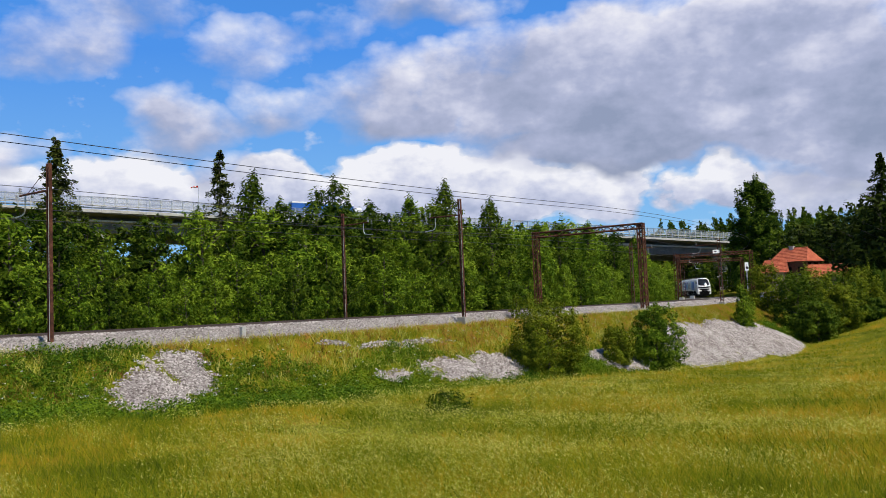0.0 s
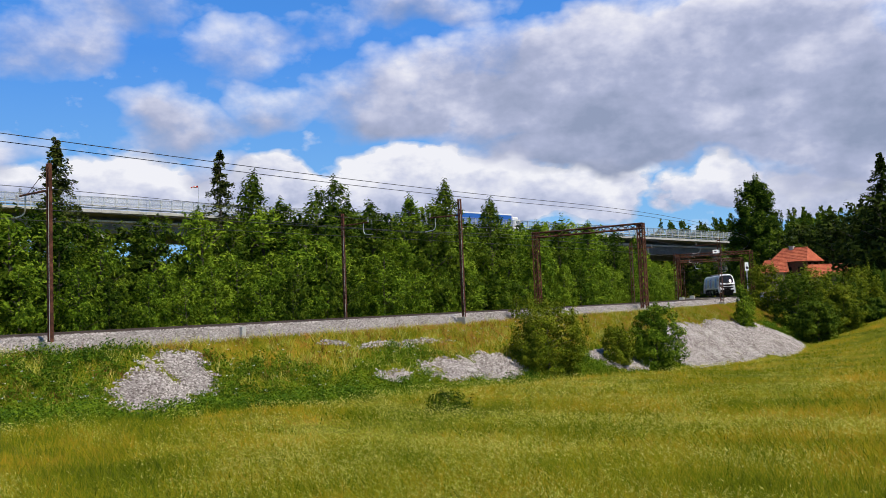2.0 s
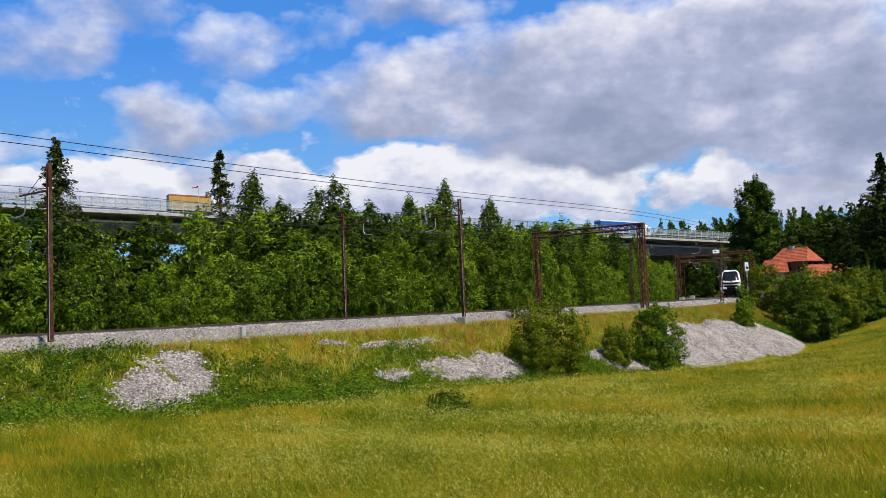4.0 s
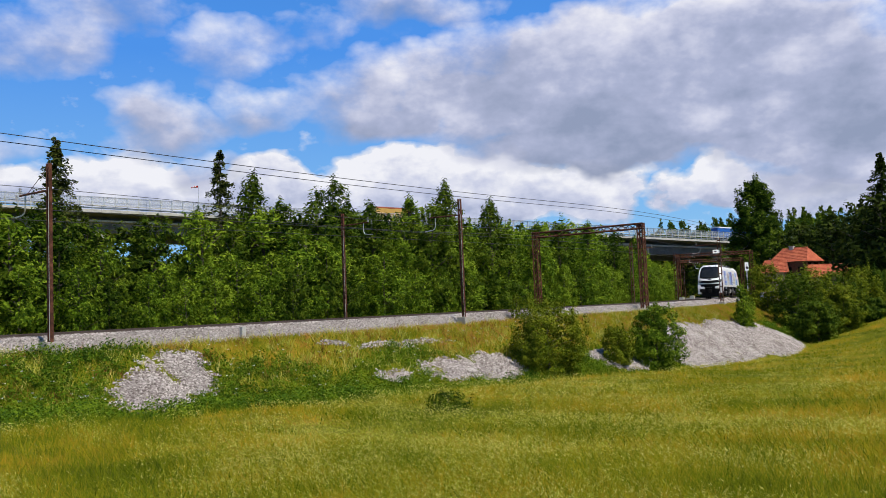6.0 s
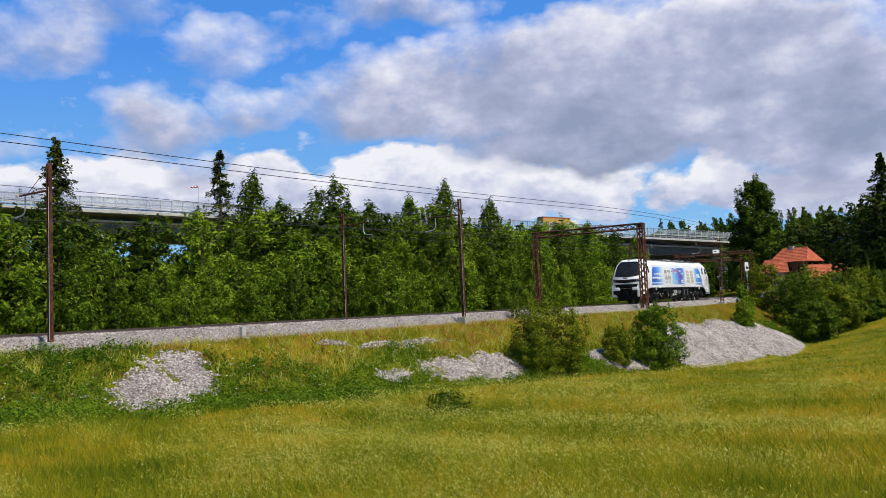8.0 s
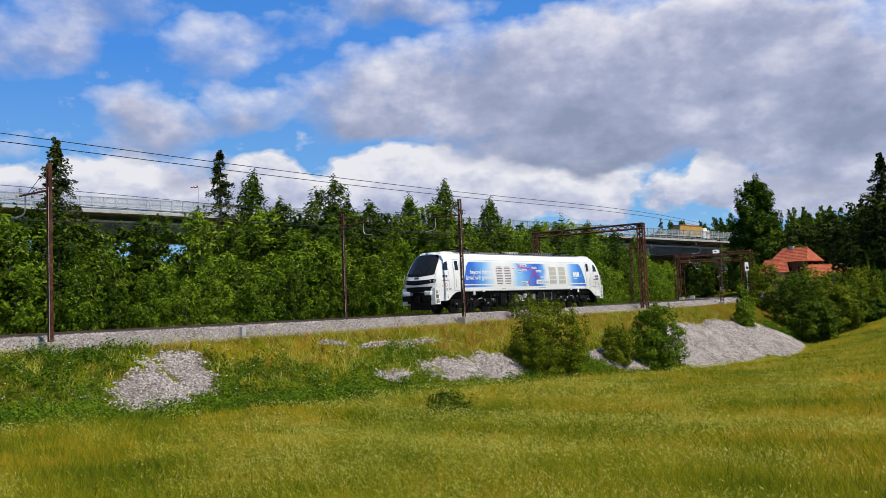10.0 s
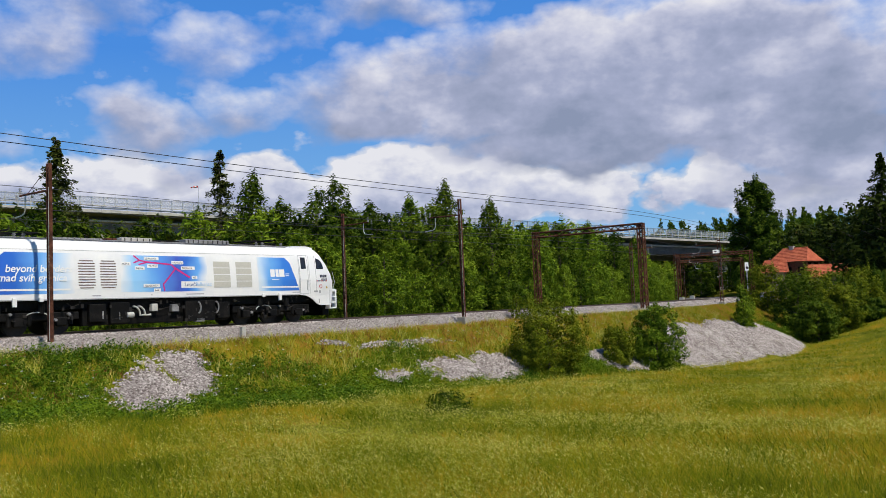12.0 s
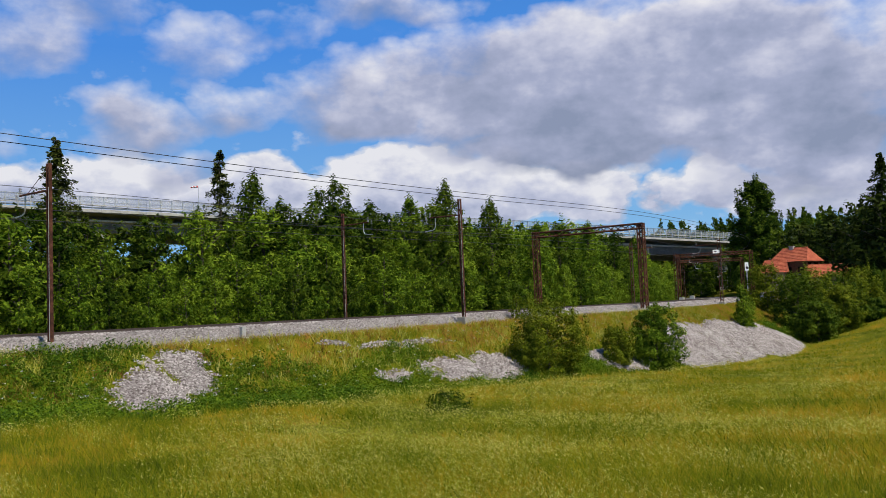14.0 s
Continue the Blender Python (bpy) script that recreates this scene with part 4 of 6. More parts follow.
        for s in (1, -1):
            for x in (4.9, 6.7, 8.5):
                bm = bmesh.new()
                tube(bm, (0, -0.065, 0), (0, 0.065, 0), 0.533, n=32)
                tube(bm, (0, -0.09 * s, 0), (0, 0.02 * s, 0), 0.56, n=32)
                tube(bm, (0, -0.1, 0), (0, 0.1, 0), 0.16, n=16)
                for a in range(6):
                    tube(bm, (0.33 * math.cos(a * 1.047), -0.08, 0.33 * math.sin(a * 1.047)), (0.33 * math.cos(a * 1.047), 0.08, 0.33 * math.sin(a * 1.047)), 0.05, n=8)
                w = part("wheel", bm, M_WHEEL, th)
                w.location = (e * x, s * 0.753, 0.533)
                WHEELS.append(w)
            for x, z, r in ((5.2, 0.62, 0.07), (6.5, 0.58, 0.09), (7.1, 0.9, 0.06), (8.2, 0.6, 0.09), (8.75, 0.64, 0.06), (4.6, 0.85, 0.07)):
                bm = bmesh.new()
                tube(bm, (e * x, s * 1.2, z), (e * x, s * 1.34, z), r, n=10)
                part("axle_fitting", bm, M_GREY if r < 0.08 else M_BLACK, bogie)
            pts = [(e * (6.0 + 0.5 * math.cos(a)), s * 1.3, 0.75 + 0.22 * math.sin(a)) for a in np.linspace(0, math.pi, 9)]
            hose = wire_path("hose", pts, 0.022, M_PIPE, bogie, 1)
    # underfloor gear between the bogies
    bm = bmesh.new()
    box(bm, (-10.2, -1.15, 1.05), (10.2, 1.15, 1.46))
    box(bm, (-3.9, -1.1, 0.3), (3.9, 1.1, 1.1), 0.05)
    part("underframe", bm, M_BLACK, th)
    for s in (1, -1):
        for x0, x1, z0, z1, m_ in ((2.9, 3.7, 0.45, 1.25, M_BLACK), (1.75, 2.7, 0.35, 1.3, M_BLACK), (0.3, 0.62, 0.85, 1.2, M_PIPE), (-0.85, -0.45, 0.8, 1.15, M_GREY), (-2.9, -1.2, 0.3, 1.3, M_BLACK), (3.0, 3.14, 0.55, 0.95, M_PIPE), (2.2, 2.3, 0.5, 0.9, M_PIPE), (-2.3, -1.8, 0.25, 0.45, M_GREY), (-3.8, -3.1, 0.4, 1.2, M_BLACK)):
            bm = bmesh.new()
            box(bm, (x0, s * 1.22 - 0.14, z0), (x1, s * 1.22 + 0.12, z1), 0.03)
            part("equipment_box", bm, m_, th)
        fr = np.random.default_rng(7 + s)
        bm = bmesh.new()
        for i in range(60):
            x, z = fr.uniform(-9.4, 9.4), fr.uniform(0.35, 1.38)
            w_, h_ = fr.uniform(0.02, 0.09), fr.uniform(0.02, 0.1)
            box(bm, (x - w_, s * 1.33 - 0.03, z - h_), (x + w_, s * 1.33 + fr.uniform(0.0, 0.05), z + h_))
            if i % 3 == 0:
                tube(bm, (x, s * 1.34, z), (x + fr.uniform(-0.6, 0.6), s * 1.34, z + fr.uniform(-0.15, 0.25)), 0.014, n=5)
        tagged(part("underfloor_fittings", bm, M_WHEEL, th), kind="stuff")
        for x in (1.0, 1.25):
            pts = [(x + 0.35 * (1 - math.cos(a)), s * 1.36, 0.75 + 0.35 * math.sin(a)) for a in np.linspace(-0.2, math.pi / 2, 8)]
            wire_path("air_pipe", [(x - 0.3, s * 1.36, 0.7)] + pts, 0.045, M_PIPE, th, 2)
        bm = bmesh.new()
        tube(bm, (1.55, s * 1.28, 0.72), (1.9, s * 1.28, 0.72), 0.13, n=14)
        part("air_filter", bm, M_PIPE, th)
        for x in (-1.9, -2.95):
            pts = [(x - 0.16 * math.sin(a), s * 1.36, 0.95 + 0.28 * math.cos(a)) for a in np.linspace(0, math.pi, 9)]
            wire_path("hose", pts, 0.04, M_GREY, th, 1)
    return th


# ---- overhead wires ----
def build_wires():
    for shift, nm in ((0.0, "near"), (-4.2, "far")):
        th = thing("overhead_line", "dark catenary wires with droppers above a railway track", "overhead wire", "overhead lines")
        ts = np.arange(0.5, 15.01, 0.1)
        top = lambda t: 6.45 - 0.35 * abs(math.sin((t - 12.4) * math.pi / 3.4)) ** 2
        wire_path("messenger_wire", [on_line(t, shift, top(t)) for t in ts], 0.013, M_WIRE, th)
        wire_path("contact_wire", [on_line(t, shift, 5.5) for t in ts], 0.012, M_WIRE, th)
        for t in np.arange(3, 14, 0.5):
            wire_path("dropper", [on_line(t, shift, 5.5), on_line(t, shift, top(t))], 0.006, M_WIRE, th)
    th = thing("feeder_line", "two dark feeder wires running high along the track", "overhead wire")
    for p, dz in ((3.3, 0.0), (3.1, -0.28)):
        wire_path("feeder_wire", [on_line(t, p, 8.1 + dz + 0.055 * max(0, 10.5 - t) ** 1.3 - 0.25 * math.sin((t - 9.0) * math.pi / 4.6) ** 2) for t in np.arange(2, 16.01, 0.1)], 0.017, M_WIRE, th)


def build_insulator(bm, x, y, z, h=0.35, r=0.07):
    for i in range(4):
        tube(bm, (x, y, z + i * h / 4), (x, y, z + (i + 0.6) * h / 4), r, r * 0.6, 10)


def mast_fittings(th, p, top, arm):
    s = -1 if p > 0 else 1
    bm = bmesh.new()
    build_insulator(bm, 0, s * 2.55, arm + 0.06)
    build_insulator(bm, 0, s * 2.9, arm - 0.1, 0.25, 0.06)
    part("insulator", bm, M_GREY, th)
    pts = [(0, s * 2.1, arm), (0, s * 2.1, arm - 0.55), (0, s * 2.2, arm - 0.75), (0, s * 2.45, arm - 0.82), (0, s * 3.0, arm - 0.86)]
    wire_path("steady_arm", pts, 0.03, M_GALV, th, 1)
    wire_path("earth_cable", [(0.1, 0.12, -0.2), (0.1, 0.12, 1.2), (0.09, 0.1, 2.2), (0.08, 0.1, top - 1)], 0.012, M_CONC, th)


# ---- viaduct furniture ----
def build_barrier(th):
    glass = bpy.data.materials.new("barrier_pane")
    glass.use_nodes = True
    nd, lk = glass.node_tree.nodes, glass.node_tree.links
    bs = nd["Principled BSDF"]
    bs.inputs["Base Color"].default_value, bs.inputs["Roughness"].default_value = (0.42, 0.46, 0.5, 1), 0.25
    tr = nd.new("ShaderNodeBsdfTransparent")
    mx = nd.new("ShaderNodeMixShader")
    mx.inputs["Fac"].default_value = 0.3
    lk.new(tr.outputs[0], mx.inputs[1])
    lk.new(bs.outputs[0], mx.inputs[2])
    lk.new(mx.outputs[0], nd["Material Output"].inputs["Surface"])
    n = Vector((-VDIR.y, VDIR.x, 0))
    turn = Matrix(((VDIR.x, n.x, 0, 0), (VDIR.y, n.y, 0, 0), (0, 0, 1, 0), (0, 0, 0, 1)))
    bm = bmesh.new()
    box(bm, (-0.09, -0.1, 0), (0.09, 0.1, 2.3))
    post = bpy.data.meshes.new("post")
    bm.to_mesh(post)
    bm.free()
    post.materials.append(M_GALV)
    bm = bmesh.new()
    box(bm, (0.06, -0.02, 0.75), (1.94, 0.02, 2.24))
    pane = bpy.data.meshes.new("pane")
    bm.to_mesh(pane)
    bm.free()
    pane.materials.append(glass)
    for i in range(128):
        s = -55 + i * 2.0
        for nm, me in (("post", post), ("pane", pane)):
            o = new(nm, me)
            o.parent = th
            o.matrix_basis = Matrix.Translation(viaduct_at(s, -0.12, 0.3)) @ turn

    def rail(nm, side, z, h, d, m_, s0=-60, s1=205):
        q = [viaduct_at(s, side + a, z + b) for s in (s0, s1) for a, b in ((0, 0), (d, 0), (d, h), (0, h))]
        f = [(0, 1, 5, 4), (1, 2, 6, 5), (2, 3, 7, 6), (3, 0, 4, 7), (3, 2, 1, 0), (4, 5, 6, 7)]
        mesh_part(nm, q, f, m_, th)
    rail("handrail", -0.26, 2.58, 0.07, 0.14, M_GALV)
    rail("middle_rail", -0.24, 1.0, 0.14, 0.12, M_CONC)
    rail("lower_rail", -0.22, 1.65, 0.05, 0.06, M_GALV)
    rail("guard_rail", 0.5, 0.55, 0.3, 0.08, M_GALV)


def build_windsock():
    at = viaduct_at(28, 0.2, 0.3)
    th = thing("windsock", "red and white windsock on a tall grey pole on the viaduct", "windsock", at=pose(at.x, at.y, at.z))
    bm = bmesh.new()
    tube(bm, (0, 0, 0), (0, 0, 5.6), 0.07, 0.04, 8)
    part("pole", bm, M_GALV, th)
    sock = None
    for i in range(5):
        bm = bmesh.new()
        tube(bm, (-0.1 - i * 0.26, 0, 5.45 - 0.03 * i), (-0.36 - i * 0.26, 0, 5.42 - 0.03 * i), 0.2 - 0.02 * i, 0.18 - 0.02 * i, 10, False)
        piece = part("sock" if i == 0 else "band", bm, M_RED if i % 2 == 0 else M_TEXT, th if sock is None else sock)
        sock = sock or piece
    return sock


def build_truck(name, box_mat, top_mat, label, length, height):
    th = thing(name, label, "truck")
    L_ = length
    bm = bmesh.new()
    box(bm, (-L_, -1.25, 1.2), (-2.6, 1.25, height), 0.04)
    body = part("cargo_box", bm, box_mat, th)
    bm = bmesh.new()
    box(bm, (-L_ - 0.02, -1.27, height - 0.28), (-2.58, 1.27, height + 0.03), 0.02)
    part("top_rail", bm, top_mat, body)
    bm = bmesh.new()
    box(bm, (-2.3, -1.22, 0.6), (0, 1.22, 3.0), 0.12)
    part("cab", bm, M_WHITE, th, "white truck cab")
    bm = bmesh.new()
    box(bm, (-2.25, -1.15, 2.95), (-0.7, 1.15, 3.6), 0.2)
    part("wind_deflector", bm, M_WHITE, th)
    bm = bmesh.new()
    box(bm, (-0.06, -1.05, 1.75), (0.015, 1.05, 2.65), 0.02)
    part("windscreen", bm, M_GLASS, th)
    for s in (-1, 1):
        bm = bmesh.new()
        box(bm, (-1.3, s * 1.22 - 0.015, 1.8), (-0.35, s * 1.22 + 0.015, 2.6), 0.01)
        part("side_window", bm, M_GLASS, th)
    bm = bmesh.new()
    box(bm, (-L_, -0.5, 0.8), (-0.5, 0.5, 1.2))
    part("chassis", bm, M_BLACK, th)
    for x in (-1.1, -3.6, -L_ + 1.2, -L_ + 2.5, -L_ + 3.8):
        for s in (-1, 1):
            bm = bmesh.new()
            tube(bm, (x, s * 1.2 - 0.15, 0.5), (x, s * 1.2 + 0.15, 0.5), 0.5, n=20)
            part("wheel", bm, M_BLACK, th)
    return th


# ---- house ----
M_TILE = material("orange_roof_tiles", [(0.25, 0.05, 0.025), (0.4, 0.095, 0.042), (0.5, 0.14, 0.065)], 1.5, 0.85, fine=12)
M_PLASTER = material("house_plaster", [(0.35, 0.27, 0.2), (0.45, 0.36, 0.28)], 1, 0.9)
M_WOOD = material("brown_wood", [(0.07, 0.035, 0.02), (0.13, 0.07, 0.04)], 4, 0.8)


def roofed(th, x0, x1, y0, y1, eave, ridge, hip, wall):
    bm = bmesh.new()
    box(bm, (x0, y0, 0), (x1, y1, eave))
    ym = (y0 + y1) / 2
    w = part("wall", bm, wall, th)
    o = 0.55
    bm = bmesh.new()
    ra, rb = Vector((x0 - o + hip, ym, ridge)), Vector((x1 + o - hip, ym, ridge))
    half = [Vector((x0 - o, y0 - o, eave - 0.25)), Vector((x1 + o, y0 - o, eave - 0.25)), Vector((x1 + o, y1 + o, eave - 0.25)), Vector((x0 - o, y1 + o, eave - 0.25))]
    vs = [bm.verts.new(v) for v in half + [ra, rb]]
    for f in ((0, 1, 5, 4), (2, 3, 4, 5), (1, 2, 5), (3, 0, 4), (3, 2, 1, 0)):
        bm.faces.new([vs[i] for i in f])
    roof = part("roof", bm, M_TILE, th)
    for i in range(1, 9):
        for a, b in ((half[0].lerp(ra, i / 9), half[1].lerp(rb, i / 9)), (half[2].lerp(rb, i / 9), half[3].lerp(ra, i / 9))):
            bm = bmesh.new()
            tube(bm, a + Vector((0, 0, 0.03)), b + Vector((0, 0, 0.03)), 0.04, n=4)
            part("tile_course", bm, M_TILE, roof)
    bm = bmesh.new()
    tube(bm, ra, rb, 0.09, n=8)
    part("ridge_tiles", bm, M_TILE, roof)
    return w, roof


def build_house():
    th = thing("house", "house with a steep orange-red tiled roof behind shrubs", "house", at=pose(61.9, 151, -0.6, 0, 0, -48))
    w, roof = roofed(th, -3.0, 3.0, -2.7, 2.7, 6.5, 8.7, 1.3, M_WOOD)
    bm = bmesh.new()
    box(bm, (-0.9, -0.4, 8.2), (-0.2, 0.2, 9.0), 0.03)
    box(bm, (-0.98, -0.48, 8.97), (-0.12, 0.28, 9.07))
    part("chimney", bm, M_CONC, roof, "pale plastered chimney")
    for x in (-2.8, -0.6, 1.6):
        for z in (1.4, 4.0):
            bm = bmesh.new()
            box(bm, (x, -2.76, z), (x + 1.1, -2.7, z + 1.3))
            pane = part("window", bm, M_GLASS, w)
            bm = bmesh.new()
            box(bm, (x - 0.08, -2.82, z - 0.12), (x + 1.18, -2.7, z - 0.02))
            part("sill", bm, M_CONC, w)
    for y in (-1.8, 0.6):
        bm = bmesh.new()
        box(bm, (3.0, y, 4.6), (3.06, y + 1.1, 6.0))
        part("window", bm, M_GLASS, w)
    bm = bmesh.new()
    box(bm, (3.0, -2.3, 3.0), (3.9, 2.3, 4.0), 0.02)
    part("balcony", bm, M_WOOD, th)
    for x, y, a, l, z, lb in ((66.2, 147, -4, 8.4, 5.9, "long low outbuilding with an orange-red tiled roof"), (57.9, 150, -30, 3.4, 7.0, "small tiled annex beside the house")):
        th = thing("outbuilding", lb, "building", "outbuildings", pose(x, y, -1.0, 0, 0, a))
        roofed(th, -l / 2, l / 2, -2.4, 2.4, z - 1.9, z, 0.4, M_PLASTER)


# ---- trackside things ----
def build_small():
    at = on_line(11.78, 2.75)
    th = thing("marker_stone", "small white concrete marker stone in the grass", "marker stone", at=pose(at.x, at.y, -0.9, 0, 0, turn_at(11.78)))
    bm = bmesh.new()
    box(bm, (-0.12, -0.12, 0), (0.12, 0.12, 0.82), 0.03)
    part("stone", bm, M_CONC, th)
    for x, y, w, h in ((35.2, 128, 0.9, 0.6), (36.6, 127.5, 0.6, 0.8), (45.0, 122, 0.8, 0.9), (46.0, 121, 0.6, 1.1)):
        th = thing("equipment_cabinet", "grey metal trackside equipment cabinet on a concrete foot", "cabinet", "trackside cabinets", pose(x, y, -0.92, 0, 0, 60))
        bm = bmesh.new()
        box(bm, (-w / 2, -0.3, 0.3), (w / 2, 0.3, h + 0.6), 0.02)
        body = part("body", bm, M_GALV, th)
        bm = bmesh.new()
        box(bm, (-w / 2 + 0.05, -0.315, 0.36), (w / 2 - 0.05, -0.295, h + 0.5), 0.004)
        part("door", bm, M_CONC, body)
        bm = bmesh.new()
        box(bm, (-w / 2 - 0.05, -0.35, 0), (w / 2 + 0.05, 0.35, 0.3))
        part("foot", bm, M_CONC, th)
    th = thing("signal_post", "pale trackside signal post with a white rectangular board", "signal", at=pose(40.5, 115, -0.95, 0, 0, 20))
    bm = bmesh.new()
    tube(bm, (0, 0, 0), (0, 0, 5.4), 0.07, n=8)
    part("post", bm, M_GALV, th)
    bm = bmesh.new()
    box(bm, (-0.3, -0.05, 4.5), (0.3, 0.0, 5.6), 0.02)
    board = part("board", bm, M_WHITE, th)
    bm = bmesh.new()
    box(bm, (-0.16, -0.07, 4.75), (0.16, -0.052, 5.05), 0.01)
    part("lamp_face", bm, M_BLACK, board)
    at = on_line(7.3, 3.2)
    th = thing("mast_sign", "small white enamel sign fixed to a catenary mast", "sign", at=pose(at.x - 0.5, at.y - 0.15, 5.4, 0, 0, 10))
    bm = bmesh.new()
    box(bm, (-0.3, -0.02, -0.2), (0.55, 0.02, 0.2), 0.01)
    plate = part("plate", bm, M_TEXT, th)
    bm = bmesh.new()
    box(bm, (-0.15, -0.028, -0.06), (0.15, -0.021, 0.06))
    part("mark", bm, M_TEXT_D, plate)


# ---- stones and grass ----
def faces_part(name, verts, faces, mat_, parent=None):
    verts, faces = np.asarray(verts, np.float32), np.asarray(faces, np.int32)
    k = faces.shape[1]
    me = bpy.data.meshes.new(name)
    me.vertices.add(len(verts))
    me.vertices.foreach_set("co", verts.ravel())
    me.loops.add(faces.size)
    me.loops.foreach_set("vertex_index", faces.ravel())
    me.polygons.add(len(faces))
    me.polygons.foreach_set("loop_start", np.arange(0, faces.size, k, dtype=np.int32))
    me.update(calc_edges=True)
    me.materials.append(mat_)
    ob = new(name, me)
    if parent is not None:
        ob.parent = parent
    return ob


def stones(name, pts, size, mat_, rng, label):
    n = len(pts)
    base = np.array([(1, 0, 0), (-1, 0, 0), (0, 1, 0), (0, -1, 0), (0, 0, 1), (0, 0, -0.6)], float)
    v = base[None] * rng.uniform(0.55, 1.2, (n, 6, 1)) + rng.normal(0, 0.18, (n, 6, 3))
    a = rng.uniform(0, 6.28, n)
    c, s = np.cos(a), np.sin(a)
    x, y = v[..., 0] * c[:, None] - v[..., 1] * s[:, None], v[..., 0] * s[:, None] + v[..., 1] * c[:, None]
    v = np.stack([x, y, v[..., 2] * 0.75], -1) * (size * rng.uniform(0.5, 1.5, (n, 1, 1)))
    v = v + pts[:, None]
    f = np.array([(0, 2, 4), (2, 1, 4), (1, 3, 4), (3, 0, 4)])      # the lower half lies in the bed
    v = v[:, :5]
    faces = (f[None] + 5 * np.arange(n)[:, None, None]).reshape(-1, 3)
    ob = faces_part(name, v.reshape(-1, 3), faces, mat_)
    return tagged(ob, label, "stones", kind="stuff")


def line_xy(t, p):
    k = np.asarray(t) / STEP
    q = [np.interp(k, LKEY, c) for c in (LXY[:, 0], LXY[:, 1], LNOR[:, 0], LNOR[:, 1])]
    return np.column_stack([q[0] + q[2] * p, q[1] + q[3] * p])


# bare stone slopes on the bank, as (time along the line, offset) centres and half sizes
SCREES = [(12.12, 5.0, 0.1, 0.9), (12.18, 6.3, 0.14, 1.2), (12.27, 7.2, 0.12, 1.4), (12.34, 8.7, 0.09, 1.5), (12.42, 10.3, 0.07, 1.0), (11.43, 7.7, 0.09, 0.55), (11.16, 7.7, 0.14, 1.1), (10.93, 8.0, 0.2, 1.3), (11.2, 5.1, 0.24, 0.32), (11.5, 4.7, 0.08, 0.3),
          (10.1, 8.4, 0.16, 0.7), (9.95, 9.4, 0.25, 1.0), (8.95, 8.4, 0.42, 2.7), (8.3, 8.4, 0.5, 2.6), (7.85, 9.2, 0.38, 2.9), (9.35, 9.8, 0.3, 2.2), (7.6, 10.4, 0.3, 1.8), (8.0, 11.0, 0.5, 1.5), (8.7, 10.6, 0.5, 1.2)]


def scree_at(t, p):
    best = np.full(np.shape(t), -9.0)
    for tc, pc, dt, dp in SCREES:
        best = np.maximum(best, 1 - ((t - tc) / dt) ** 2 - ((p - pc) / dp) ** 2)
    ragged = 0.22 * np.sin(t * 47 + 2 * np.sin(p * 3.1)) * np.sin(p * 4.3 + t * 11) + 0.14 * np.sin(t * 90 + p * 7)
    return best + np.where(t > 9.7, ragged, 0.35 * ragged)


def build_stones():
    rng = np.random.default_rng(21)
    # the bed on which the loose stones lie
    tt, pp = np.arange(6.8, 12.75, 0.02), np.arange(3.6, 14, 0.3)
    T, P = np.meshgrid(tt, pp)
    xy = line_xy(T.ravel(), P.ravel())
    z = ground_z(xy[:, 0], xy[:, 1]) + 0.035
    inside = (scree_at(T, P) > 0.08).ravel()
    k = np.arange(T.size).reshape(T.shape)
    f = np.stack([k[:-1, :-1].ravel(), k[:-1, 1:].ravel(), k[1:, 1:].ravel(), k[1:, :-1].ravel()], 1)
    f = f[inside[f].all(axis=1)]
    used = np.unique(f)
    again = np.zeros(T.size, int)
    again[used] = np.arange(len(used))
    tagged(faces_part("scree_bed", np.column_stack([xy, z])[used], again[f], M_BALLAST), "grey gravel bed under the loose stones on the bank", "gravel", kind="structure")
    t, p = rng.uniform(6.9, 12.7, 900000), rng.uniform(3.6, 14, 900000)
    inside = scree_at(t, p) + rng.normal(0, 0.12, t.shape) > 0.05
    t, p = t[inside][:54000], p[inside][:54000]
    xy = line_xy(t, p)
    z = ground_z(xy[:, 0], xy[:, 1])
    stones("scree_stones", np.column_stack([xy, z + 0.03]), 0.062, M_STONE, rng, "loose grey broken stones on the bare embankment slope")
    t, p = rng.uniform(6.0, 13.2, 40000), rng.uniform(0.95, 3.15, 40000)
    xy = line_xy(t, p)
    z = np.interp(p, [0.9, 1.65, 2.0, 3.1], [-0.08, -0.06, -0.13, -0.98])
    stones("ballast_stones", np.column_stack([xy, z + 0.01]), 0.046, M_STONE, rng, "loose grey ballast stones on the track shoulder")


def blades(name, xy, height, width, mat_, rng, label, lean=0.35, category="grass", z=None):
    n = len(xy)
    z = ground_z(xy[:, 0], xy[:, 1]) if z is None else z
    base = np.column_stack([xy, z - 0.03])
    a = rng.uniform(0, 6.28, n)
    side = np.stack([np.cos(a), np.sin(a), np.zeros(n)], 1) * (width * 0.5)[:, None]
    b = rng.uniform(0, 6.28, n)
    bend = np.stack([np.cos(b) - 0.3, np.sin(b), np.zeros(n)], 1) * (height * lean * rng.uniform(0.2, 1, n))[:, None]
    up = np.zeros((n, 3))
    up[:, 2] = height
    q = np.stack([base - side, base + side, base + up + bend], 1)
    return tagged(quads_part(name, q, 3, mat_), label, category, kind="stuff")


